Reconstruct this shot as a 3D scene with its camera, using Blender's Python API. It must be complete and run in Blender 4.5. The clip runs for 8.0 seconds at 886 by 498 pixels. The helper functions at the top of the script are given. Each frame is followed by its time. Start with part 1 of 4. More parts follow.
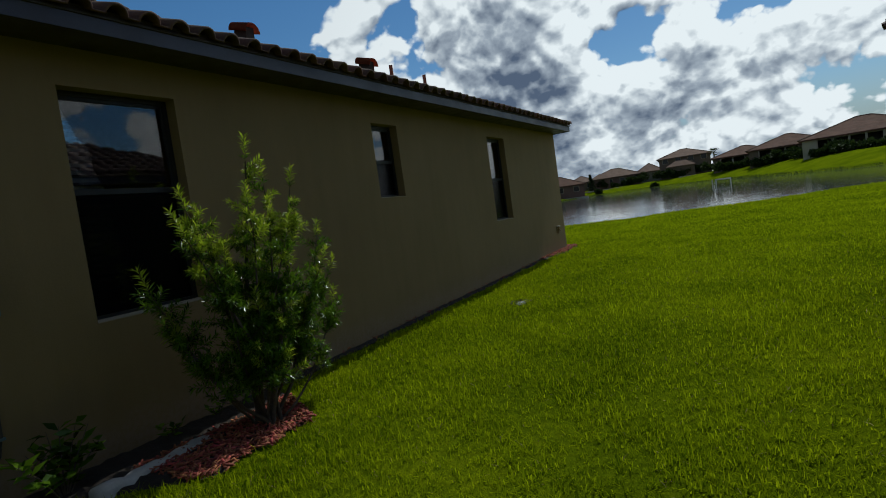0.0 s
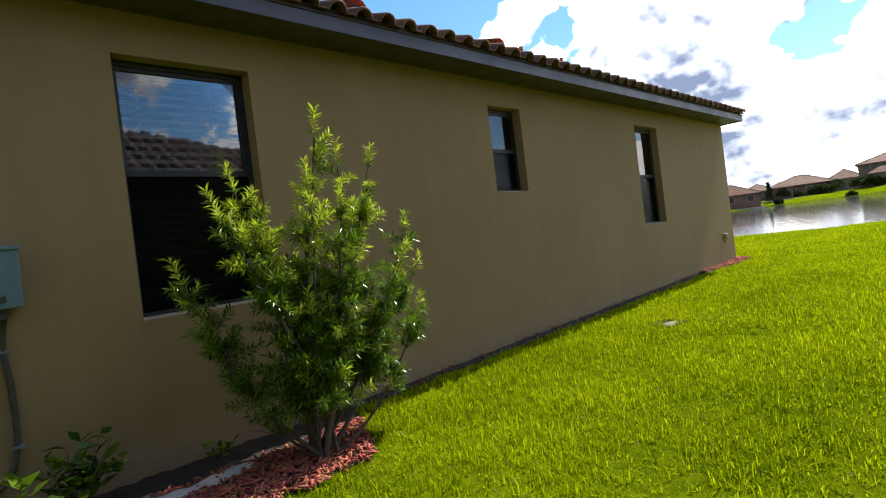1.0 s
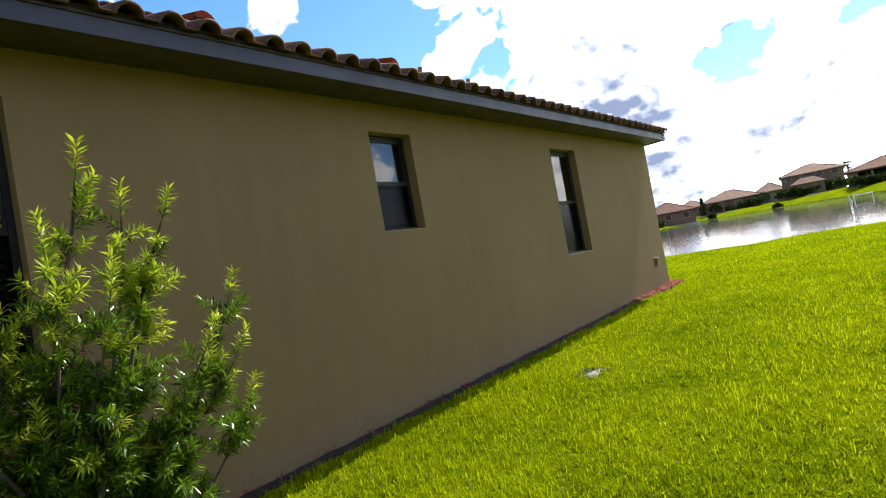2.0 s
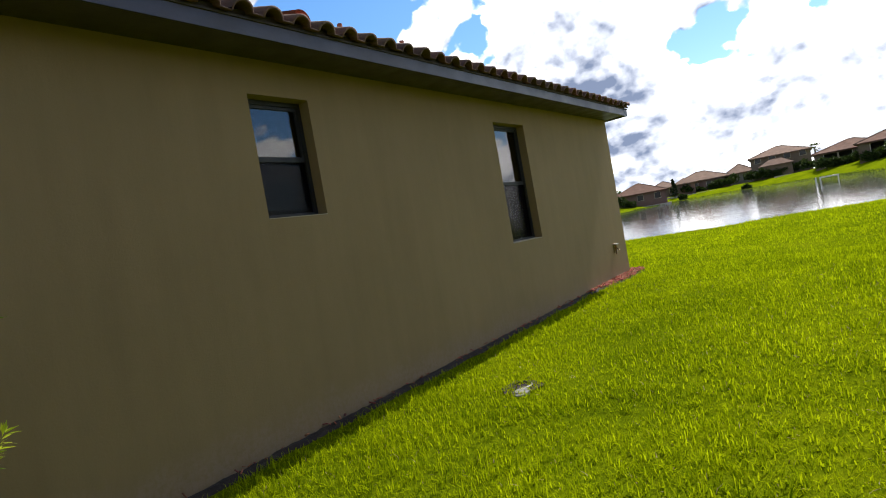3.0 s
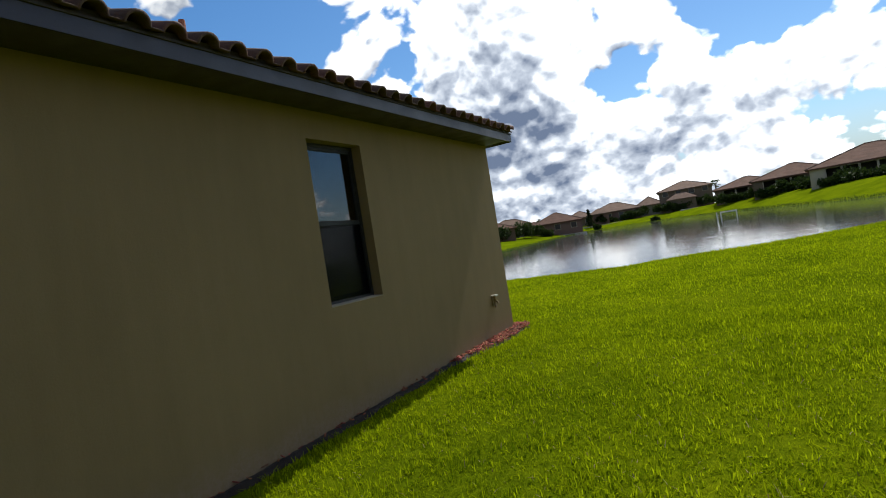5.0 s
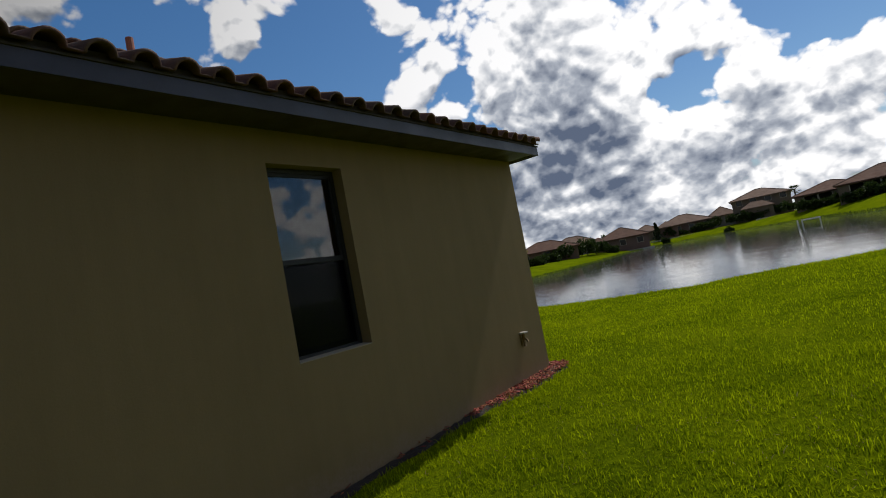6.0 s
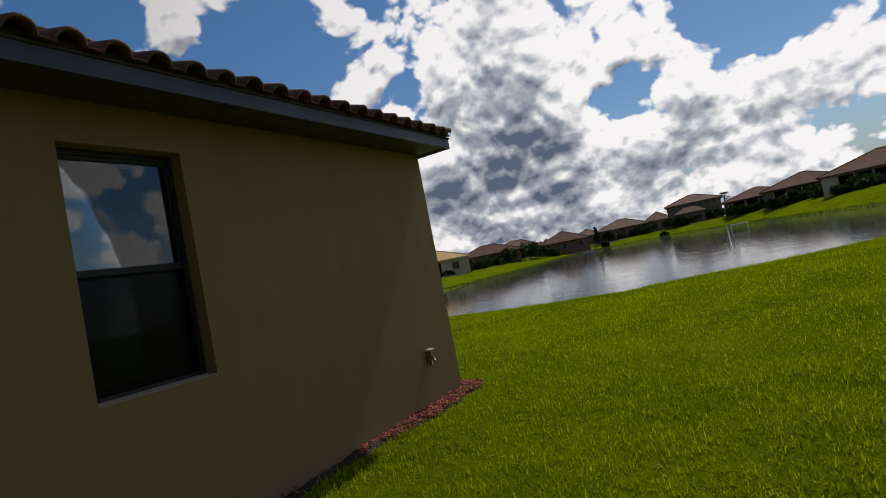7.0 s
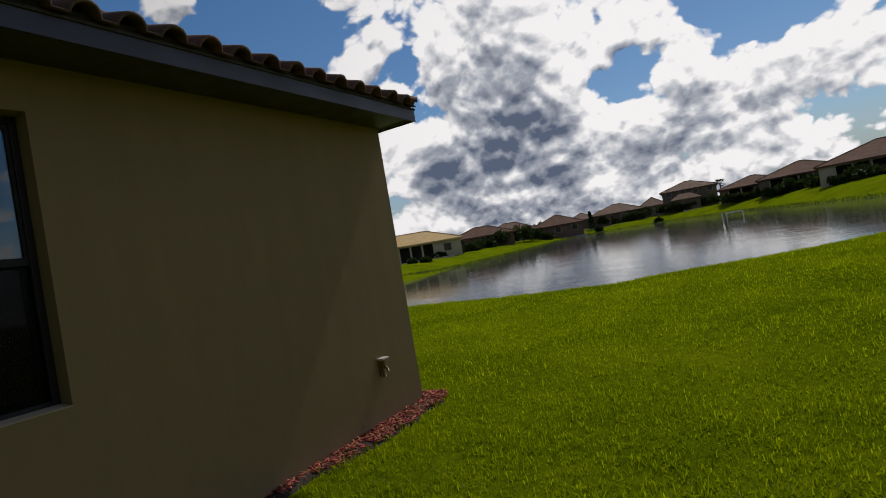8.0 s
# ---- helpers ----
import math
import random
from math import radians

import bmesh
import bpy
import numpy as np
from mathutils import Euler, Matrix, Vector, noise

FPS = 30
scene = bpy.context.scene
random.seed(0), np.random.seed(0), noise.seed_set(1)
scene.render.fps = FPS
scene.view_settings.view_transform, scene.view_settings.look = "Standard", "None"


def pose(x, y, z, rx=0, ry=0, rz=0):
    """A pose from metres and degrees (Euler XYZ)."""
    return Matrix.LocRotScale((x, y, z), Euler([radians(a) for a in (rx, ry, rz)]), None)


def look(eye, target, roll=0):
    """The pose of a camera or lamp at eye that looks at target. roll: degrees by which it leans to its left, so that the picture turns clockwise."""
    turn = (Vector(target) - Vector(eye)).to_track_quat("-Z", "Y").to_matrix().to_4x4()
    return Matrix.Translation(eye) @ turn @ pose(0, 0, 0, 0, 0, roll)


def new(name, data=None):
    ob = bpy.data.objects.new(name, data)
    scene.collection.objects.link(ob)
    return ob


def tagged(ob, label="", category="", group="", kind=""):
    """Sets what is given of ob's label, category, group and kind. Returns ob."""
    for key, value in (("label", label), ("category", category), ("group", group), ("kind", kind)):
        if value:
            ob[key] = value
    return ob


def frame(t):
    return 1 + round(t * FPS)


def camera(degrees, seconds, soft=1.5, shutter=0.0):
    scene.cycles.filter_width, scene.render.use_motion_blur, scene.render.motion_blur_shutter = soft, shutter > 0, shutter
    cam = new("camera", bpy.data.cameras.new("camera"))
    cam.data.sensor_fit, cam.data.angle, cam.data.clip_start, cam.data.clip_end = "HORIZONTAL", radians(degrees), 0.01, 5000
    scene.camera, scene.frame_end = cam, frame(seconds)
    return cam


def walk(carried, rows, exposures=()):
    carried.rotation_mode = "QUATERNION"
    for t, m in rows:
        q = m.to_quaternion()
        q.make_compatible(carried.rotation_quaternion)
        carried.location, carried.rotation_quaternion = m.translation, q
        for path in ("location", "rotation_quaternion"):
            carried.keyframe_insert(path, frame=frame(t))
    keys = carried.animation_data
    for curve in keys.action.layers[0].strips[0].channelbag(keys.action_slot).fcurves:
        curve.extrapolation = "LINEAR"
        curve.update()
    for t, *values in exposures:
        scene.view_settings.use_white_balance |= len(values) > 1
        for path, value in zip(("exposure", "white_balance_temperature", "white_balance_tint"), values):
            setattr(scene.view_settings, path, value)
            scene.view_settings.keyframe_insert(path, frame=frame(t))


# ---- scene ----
cam = camera(76.5, 8.0, soft=1.0)
PATH = [
    (0, (4.816, -0.819, 1.420), (3.828, 0.916, 1.297), -8.0),
    (0.5, (4.698, -0.203, 1.129), (3.38, 1.301, 1.14), -6.1),
    (1, (4.457, 0.415, 1.209), (3.051, 1.838, 1.192), -7.0),
    (1.5, (4.332, 1.045, 1.277), (3.142, 2.652, 1.247), -9.7),
    (2, (4.272, 1.723, 1.313), (3.005, 3.27, 1.371), -10.2),
    (2.2, (4.264, 1.889, 1.317), (2.986, 3.428, 1.31), -10.7),
    (3.3, (4.08, 3.448, 1.357), (2.884, 5.051, 1.326), -9.9),
    (3.5, (4.076, 3.708, 1.402), (2.821, 5.264, 1.344), -8.7),
    (4, (4.016, 4.39, 1.499), (3.022, 6.125, 1.476), -10.1),
    (4.2, (3.956, 4.661, 1.501), (2.976, 6.402, 1.585), -10.5),
    (5.3, (3.933, 6.071, 1.513), (2.953, 7.814, 1.505), -8.7),
    (5.5, (3.897, 6.413, 1.52), (2.931, 8.161, 1.629), -9.8),
    (6, (3.972, 6.932, 1.56), (2.816, 8.56, 1.68), -10.9),
    (6.5, (3.94, 7.554, 1.572), (3.061, 9.35, 1.589), -9.4),
    (7, (3.901, 8.128, 1.522), (2.903, 9.859, 1.617), -11.1),
    (7.5, (3.764, 8.685, 1.545), (2.692, 10.373, 1.538), -7.0),
    (8, (3.698, 9.264, 1.625), (2.706, 11.0, 1.647), -9.7),
]
EXPOSURES = [(0, -1.3, 5950, 3), (0.3, -1.2, 5950, 3), (0.6, -0.55, 6150, 6), (0.9, 0.35, 6450, 12), (1.3, 0.7, 6550, 14), (2.2, 0.65, 6550, 14), (3.3, 0.15, 6550, 13), (4.2, 0.0, 6450, 12), (5.3, -0.6, 6250, 9), (5.9, -1.0, 6400, 11), (6.5, -1.15, 6550, 13), (8.0, -1.25, 6550, 13)]
walk(cam, [(t, look(eye, target, roll)) for t, eye, target, roll in PATH], exposures=EXPOSURES)

# ---- light ----
SUN_EL, SUN_AZ = radians(53), radians(2.2)      # azimuth from +y towards +x
sun_way = Vector((math.sin(SUN_AZ) * math.cos(SUN_EL), math.cos(SUN_AZ) * math.cos(SUN_EL), math.sin(SUN_EL)))
sun_data = bpy.data.lights.new("sun", "SUN")
sun_data.energy, sun_data.angle, sun_data.color = 5.0, radians(0.55), (1.0, 0.95, 0.84)
sun = new("sun", sun_data)
sun.rotation_euler = sun_way.to_track_quat("Z", "Y").to_euler()


def direction(az, el):
    """Unit vector; azimuth in degrees from +y towards -x."""
    a, e = radians(az), radians(el)
    return Vector((-math.sin(a) * math.cos(e), math.cos(a) * math.cos(e), math.sin(e)))


class Nodes:
    """Short way to write node trees."""

    def __init__(self, tree):
        self.tree = tree
        tree.nodes.clear()

    def add(self, kind):
        return self.tree.nodes.new(kind)

    def link(self, a, b):
        self.tree.links.new(a, b)

    def put(self, socket, value):
        if isinstance(value, bpy.types.NodeSocket):
            self.link(value, socket)
        elif value is not None:
            socket.default_value = value

    def math(self, op, a, b=None, c=None, clamp=False):
        node = self.add("ShaderNodeMath")
        node.operation, node.use_clamp = op, clamp
        for i, v in enumerate((a, b, c)):
            self.put(node.inputs[i], v)
        return node.outputs[0]

    def noise(self, vector, scale, detail=4, rough=0.55, distortion=0.0):
        node = self.add("ShaderNodeTexNoise")
        self.put(node.inputs["Vector"], vector)
        node.inputs["Scale"].default_value, node.inputs["Detail"].default_value = scale, detail
        node.inputs["Roughness"].default_value, node.inputs["Distortion"].default_value = rough, distortion
        return node.outputs["Fac"]

    def ramp(self, fac, stops):
        node = self.add("ShaderNodeValToRGB")
        el = node.color_ramp.elements
        while len(el) < len(stops):
            el.new(0.5)
        for e, (p, c) in zip(el, stops):
            e.position, e.color = p, (*c, 1) if len(c) == 3 else c
        self.put(node.inputs[0], fac)
        return node.outputs[0]

    def span(self, value, a, b, c=0.0, d=1.0, smooth=True):
        node = self.add("ShaderNodeMapRange")
        node.interpolation_type = "SMOOTHSTEP" if smooth else "LINEAR"
        for i, v in enumerate((value, a, b, c, d)):
            self.put(node.inputs[i], v)
        return node.outputs[0]

    def mix(self, fac, a, b, blend="MIX"):
        node = self.add("ShaderNodeMix")
        node.data_type, node.blend_type = "RGBA", blend
        for i, v in ((0, fac), (6, a), (7, b)):
            self.put(node.inputs[i], (*v, 1) if isinstance(v, tuple) and len(v) == 3 else v)
        return node.outputs[2]


def build_world():
    world = bpy.data.worlds.new("sky")
    world.use_nodes = True
    scene.world = world
    n = Nodes(world.node_tree)
    sky = n.add("ShaderNodeTexSky")
    sky.sky_type, sky.sun_disc = "NISHITA", False
    sky.sun_elevation, sky.sun_rotation = SUN_EL, SUN_AZ
    sky.air_density, sky.dust_density, sky.ozone_density = 1.0, 0.3, 1.6
    way = n.add("ShaderNodeTexCoord").outputs["Generated"]
    sep = n.add("ShaderNodeSeparateXYZ")
    n.link(way, sep.inputs[0])

    def blob(vec, az, el, radius):
        d = n.add("ShaderNodeVectorMath")
        d.operation = "DISTANCE"
        n.link(vec, d.inputs[0])
        d.inputs[1].default_value = direction(az, el)
        r = math.sin(radians(radius))
        return n.span(d.outputs["Value"], r * 1.15, 0.0)

    def total(vec, items):
        out = None
        for az, el, radius, gain in items:
            b = n.math("MULTIPLY", blob(vec, az, el, radius), gain)
            out = b if out is None else n.math("ADD", out, b)
        return out

    def vector(op, a, b=None, scale=None):
        node = n.add("ShaderNodeVectorMath")
        node.operation = op
        n.put(node.inputs[0], a)
        if b is not None:
            n.put(node.inputs[1], b)
        if scale is not None:
            n.put(node.inputs["Scale"], scale)
        return node.outputs[0]

    def colours(vec, scale, detail, rough=0.5):
        node = n.add("ShaderNodeTexNoise")
        n.link(vec, node.inputs["Vector"])
        node.inputs["Scale"].default_value, node.inputs["Detail"].default_value, node.inputs["Roughness"].default_value = scale, detail, rough
        return vector("SUBTRACT", node.outputs["Color"], (0.5, 0.5, 0.5))

    def billow(vec, scale, smooth):
        """Rounded heads with creases between them, as on a cauliflower."""
        node = n.add("ShaderNodeTexVoronoi")
        node.feature = "SMOOTH_F1"
        n.link(vec, node.inputs["Vector"])
        node.inputs["Scale"].default_value, node.inputs["Smoothness"].default_value = scale, smooth
        return n.math("SUBTRACT", 0.48, node.outputs["Distance"])

    def density(vec):
        """How thick the cloud is in a direction: wide masses, and heads on heads on heads."""
        part_of = n.add("ShaderNodeSeparateXYZ")
        n.link(vec, part_of.inputs[0])
        z = n.math("MAXIMUM", part_of.outputs[2], 0.0)
        near = n.math("POWER", n.math("ADD", z, 0.42), -0.5)
        shrunk = vector("SCALE", vec, scale=near)
        wide = vector("ADD", shrunk, vector("SCALE", colours(shrunk, 4.0, 2), scale=0.10))
        frayed = vector("ADD", wide, vector("SCALE", colours(shrunk, 18.0, 4, 0.6), scale=0.030))
        field = n.math("MULTIPLY", n.math("SUBTRACT", n.noise(shrunk, 2.2, 2, 0.5), 0.5), 0.85)
        for scale, smooth, gain in ((7.5, 0.2, 0.50), (17.0, 0.15, 0.36), (37.0, 0.12, 0.20), (80.0, 0.1, 0.07)):
            field = n.math("ADD", field, n.math("MULTIPLY", billow(wide if scale < 10 else frayed, scale, smooth), gain))
        low = n.span(z, 0.20, 0.04)
        bent = vector("ADD", vec, vector("SCALE", colours(vec, 8.0, 3), scale=0.14))
        return n.math("ADD", field, n.math("ADD", total(bent, CLOUDS), n.math("ADD", n.math("MULTIPLY", low, 0.06), CLOUDY)))
    here = density(way)

    def raised(amount):
        up = vector("ADD", way, (amount * 0.15, 0.0, amount))
        return density(vector("NORMALIZE", up))
    above, rim = raised(0.06), raised(0.018)
    relief = n.math("SUBTRACT", here, rim)
    cover = n.span(here, -0.03, 0.09)
    # seen against the light: thin edges and heads are bright, thick bodies and bases lie in shade
    grey = n.math("ADD", n.math("MULTIPLY", n.span(above, -0.05, 0.75), 0.42), n.math("MULTIPLY", n.span(here, 0.05, 0.8), 0.20))
    grey = n.math("SUBTRACT", grey, n.math("MULTIPLY", relief, 2.1))
    dim = n.math("MULTIPLY", total(vector("ADD", way, vector("SCALE", colours(way, 9.0, 5, 0.6), scale=0.10)), GREYS), n.span(here, 0.0, 0.35))
    grey = n.math("ADD", n.math("ADD", grey, dim), n.math("MULTIPLY", n.math("SUBTRACT", n.noise(way, 7, 3, 0.5), 0.5), 0.7))
    tone = n.ramp(grey, [(0.06, (1.0, 1.0, 0.99)), (0.26, (0.72, 0.74, 0.76)), (0.52, (0.40, 0.435, 0.49)), (1.0, (0.105, 0.135, 0.20))])
    glow = n.math("MULTIPLY", CLOUD_LIGHT, n.span(sep.outputs[1], 0.1, 0.95, 0.28, 1.0))
    rich = n.add("ShaderNodeHueSaturation")
    n.link(sky.outputs[0], rich.inputs["Color"])
    rich.inputs["Saturation"].default_value = 1.3
    blue = n.mix(1.0, rich.outputs[0], (SKY_LIGHT,) * 3, "MULTIPLY")
    haze = n.span(sep.outputs[2], 0.16, 0.0, 0.0, 0.85)
    blue = n.mix(haze, blue, (0.50, 0.60, 0.68))
    shown = n.mix(cover, blue, vector("SCALE", tone, scale=glow))
    back = n.add("ShaderNodeBackground")
    n.link(shown, back.inputs[0])
    back.inputs[1].default_value = 1.0
    n.link(back.outputs[0], n.add("ShaderNodeOutputWorld").inputs[0])


SKY_LIGHT, CLOUD_LIGHT, CLOUDY = 0.155, 2.1, 0.075
# azimuth, elevation, radius in degrees, gain
CLOUDS = [(8, 9, 15, 0.30), (24, 8, 12, 0.22), (21, 19, 9, 0.35), (15, 12, 6, 0.25), (2, 12, 7, 0.3), (-7.4, 12, 5, 0.3), (36, 19.5, 4, 0.15), (53, 26, 5, 0.25), (30, 10, 5, 0.2),
          (43, 23, 6.5, -0.75), (47, 17, 8.5, -0.75), (61, 24, 9, -0.5), (9.9, 13.5, 3.6, -0.50), (-1, 17.5, 5.0, -0.6), (29.5, 18.7, 2.5, -0.4)]
GREYS = [(20, 11.5, 6, 0.55), (27, 9.5, 5.5, 0.45), (22, 19.5, 4.5, 0.2), (5, 9, 6, 0.35), (-3, 11, 5, 0.25)]
build_world()


# ---- materials ----
def material(name):
    m = bpy.data.materials.new(name)
    m.use_nodes = True
    n = Nodes(m.node_tree)
    out = n.add("ShaderNodeOutputMaterial")
    b = n.add("ShaderNodeBsdfPrincipled")
    n.link(b.outputs[0], out.inputs[0])
    where = n.add("ShaderNodeTexCoord").outputs["Object"]
    return m, n, b, where, out


def bump(n, b, height, strength, distance):
    node = n.add("ShaderNodeBump")
    node.inputs["Strength"].default_value, node.inputs["Distance"].default_value = strength, distance
    n.link(height, node.inputs["Height"])
    n.link(node.outputs[0], b.inputs["Normal"])


def surface(name, dark, light, scale, rough=0.7, fine=60.0, relief=0.3, depth=0.004, metal=0.0, per="", spread=0.25):
    """A plain surface: two scales of mottling and a fine relief; per: 'object' or 'island' varies piece by piece."""
    m, n, b, where, _ = material(name)
    blend = n.math("ADD", n.math("MULTIPLY", n.noise(where, scale, 5), 0.7), n.math("MULTIPLY", n.noise(where, fine, 3), 0.3))
    colour = n.ramp(blend, [(0.3, dark), (0.7, light)])
    if per:
        rand = n.add("ShaderNodeObjectInfo").outputs["Random"] if per == "object" else n.add("ShaderNodeNewGeometry").outputs["Random Per Island"]
        hsv = n.add("ShaderNodeHueSaturation")
        n.link(colour, hsv.inputs["Color"])
        n.link(n.span(rand, 0, 1, 1 - spread, 1 + spread, False), hsv.inputs["Value"])
        n.link(n.span(n.math("FRACT", n.math("MULTIPLY", rand, 7.3)), 0, 1, 0.5 - spread * 0.06, 0.5 + spread * 0.06, False), hsv.inputs["Hue"])
        colour = hsv.outputs[0]
    n.link(colour, b.inputs["Base Color"])
    n.put(b.inputs["Roughness"], n.span(n.noise(where, scale * 2.3, 3), 0.2, 0.8, max(0.02, rough - 0.1), min(1, rough + 0.1)))
    b.inputs["Metallic"].default_value = metal
    if relief:
        bump(n, b, n.noise(where, fine, 5, 0.65), relief, depth)
    return m


def leafy(name, dark, light, gloss=0.4, through_light=0.45, shine=0.2):
    """Leaves and grass: each blade has a tone of its own, and light shines through."""
    m, n, b, where, out = material(name)
    rand = n.add("ShaderNodeNewGeometry").outputs["Random Per Island"]
    patch = n.noise(where, 0.7, 4)
    colour = n.ramp(n.math("ADD", n.math("MULTIPLY", rand, 0.75), n.math("MULTIPLY", n.math("SUBTRACT", patch, 0.4), 1.0)), [(0.0, dark), (0.66, light)])
    n.link(colour, b.inputs["Base Color"])
    b.inputs["Roughness"].default_value = gloss
    b.inputs["Specular IOR Level"].default_value = shine
    trans = n.add("ShaderNodeBsdfTranslucent")
    n.link(colour, trans.inputs[0])
    mix = n.add("ShaderNodeMixShader")
    mix.inputs[0].default_value = through_light
    n.link(b.outputs[0], mix.inputs[1])
    n.link(trans.outputs[0], mix.inputs[2])
    n.link(mix.outputs[0], out.inputs[0])
    return m


def stucco_material():
    m, n, b, where, _ = material("tan_stucco")
    clouds = n.noise(where, 0.55, 5, 0.6)
    streak_map = n.add("ShaderNodeMapping")
    streak_map.inputs["Scale"].default_value = (3.0, 3.0, 0.35)
    n.link(where, streak_map.inputs[0])
    streak = n.noise(streak_map.outputs[0], 1.6, 5, 0.6)
    base = n.ramp(n.math("ADD", n.math("MULTIPLY", clouds, 0.6), n.math("MULTIPLY", streak, 0.4)), [(0.33, (0.208, 0.142, 0.060)), (0.67, (0.254, 0.175, 0.078))])
    # soil splashed on the foot of the wall
    sep = n.add("ShaderNodeSeparateXYZ")
    n.link(where, sep.inputs[0])
    edge = n.math("ADD", sep.outputs[2], n.math("MULTIPLY", n.math("SUBTRACT", n.noise(where, 3.5, 5, 0.65), 0.5), 0.55))
    splash = n.math("MULTIPLY", n.span(edge, 0.22, -0.08), n.span(n.noise(where, 22, 4, 0.7), 0.35, 0.6, 0.15, 0.75))
    base = n.mix(splash, base, (0.27, 0.19, 0.12))
    n.link(base, b.inputs["Base Color"])
    b.inputs["Roughness"].default_value = 0.88
    grains = n.math("ADD", n.math("MULTIPLY", n.noise(where, 55, 4, 0.7), 0.6), n.math("MULTIPLY", n.noise(where, 14, 3), 0.4))
    bump(n, b, grains, 0.45, 0.006)
    return m


def glass_material(name, ior, tint):
    m, n, b, where, out = material(name)
    clear, gloss = n.add("ShaderNodeBsdfTransparent"), n.add("ShaderNodeBsdfGlossy")
    clear.inputs[0].default_value = (*tint, 1)
    gloss.inputs["Roughness"].default_value = 0.012
    fres = n.add("ShaderNodeFresnel")
    fres.inputs[0].default_value = ior
    wave = n.add("ShaderNodeBump")
    wave.inputs["Strength"].default_value, wave.inputs["Distance"].default_value = 0.05, 0.01
    n.link(n.noise(where, 2.2, 2), wave.inputs["Height"])
    n.link(wave.outputs[0], gloss.inputs["Normal"])
    mix = n.add("ShaderNodeMixShader")
    n.link(fres.outputs[0], mix.inputs[0])
    n.link(clear.outputs[0], mix.inputs[1])
    n.link(gloss.outputs[0], mix.inputs[2])
    n.link(mix.outputs[0], out.inputs[0])
    return m


def screen_material():
    """Insect screen: dark threads that let a good part of the light past."""
    m, n, b, where, out = material("insect_screen")
    b.inputs["Base Color"].default_value = (0.003, 0.003, 0.004, 1)
    b.inputs["Specular IOR Level"].default_value = 0.1
    b.inputs["Roughness"].default_value = 0.2
    mix = n.add("ShaderNodeMixShader")
    n.link(n.span(n.noise(where, 300, 2), 0.3, 0.7, 0.48, 0.60), mix.inputs[0])
    n.link(n.add("ShaderNodeBsdfTransparent").outputs[0], mix.inputs[1])
    n.link(b.outputs[0], mix.inputs[2])
    n.link(mix.outputs[0], out.inputs[0])
    return m


def lawn_material():
    m, n, b, where, _ = material("lawn_ground")
    broad = n.noise(where, 0.35, 5, 0.6)
    tuft = n.noise(where, 9, 6, 0.75)
    blend = n.math("ADD", n.math("MULTIPLY", broad, 0.45), n.math("MULTIPLY", tuft, 0.55))
    n.link(n.ramp(blend, [(0.30, (0.042, 0.070, 0.002)), (0.5, (0.125, 0.172, 0.003)), (0.7, (0.225, 0.265, 0.004))]), b.inputs["Base Color"])
    b.inputs["Roughness"].default_value = 0.75
    b.inputs["Specular IOR Level"].default_value = 0.0
    bump(n, b, n.noise(where, 16, 6, 0.8), 0.9, 0.05)
    return m


def water_material():
    m, n, b, where, _ = material("pond_water")
    n.link(n.ramp(n.noise(where, 0.05, 3), [(0.3, (0.050, 0.055, 0.052)), (0.7, (0.075, 0.078, 0.068))]), b.inputs["Base Color"])
    b.inputs["Roughness"].default_value = 0.07
    b.inputs["IOR"].default_value = 1.55
    stretch = n.add("ShaderNodeMapping")
    stretch.inputs["Scale"].default_value = (0.55, 1.6, 1.0)
    n.link(where, stretch.inputs[0])
    ripples = n.math("ADD", n.math("MULTIPLY", n.noise(stretch.outputs[0], 1.5, 3), 0.5), n.math("MULTIPLY", n.noise(stretch.outputs[0], 0.3, 3), 0.9))
    bump(n, b, ripples, 0.13, 0.10)
    return m


STUCCO = stucco_material()
FASCIA = surface("grey_painted_fascia", (0.027, 0.027, 0.045), (0.042, 0.041, 0.064), 1.5, 0.5, 40, 0.15)
# soffit colour darkened to near black for the shade under the eave
SOFFIT = surface("aluminium_soffit_shade_tone", (0.040, 0.032, 0.026), (0.060, 0.049, 0.040), 2, 0.5, 30, 0.1)
TILE = surface("terracotta_roof_tile", (0.060, 0.027, 0.017), (0.155, 0.074, 0.045), 6, 0.75, 70, 0.4, 0.006, per="object", spread=0.35)
TILE_FAR = surface("weathered_roof_tile", (0.075, 0.045, 0.034), (0.15, 0.092, 0.068), 4, 0.8, 40, 0.4, per="island", spread=0.3)
VENT_RED = surface("red_painted_vent", (0.30, 0.075, 0.035), (0.42, 0.13, 0.06), 9, 0.55, 70, 0.2)
MORTAR = surface("dark_bird_stop", (0.03, 0.024, 0.02), (0.06, 0.045, 0.035), 9, 0.9)
BRONZE = surface("dark_bronze_frame", (0.006, 0.0055, 0.006), (0.011, 0.010, 0.010), 5, 0.6, 80, 0.08, metal=0.0)
SILL = surface("painted_stucco_sill", (0.34, 0.28, 0.20), (0.41, 0.34, 0.25), 3, 0.8, 60, 0.3)
GLASS = glass_material("window_glass", 1.95, (0.86, 0.90, 0.92))
SCREEN = screen_material()
BLIND = surface("white_blind_slat", (0.70, 0.72, 0.74), (0.80, 0.81, 0.82), 3, 0.5, 30, 0.05)
# near-black colour stands in for the dimness of the unlit rooms
ROOM = surface("room_dimness_tone", (0.035, 0.033, 0.030), (0.055, 0.051, 0.046), 2, 0.9)
LAWN = lawn_material()
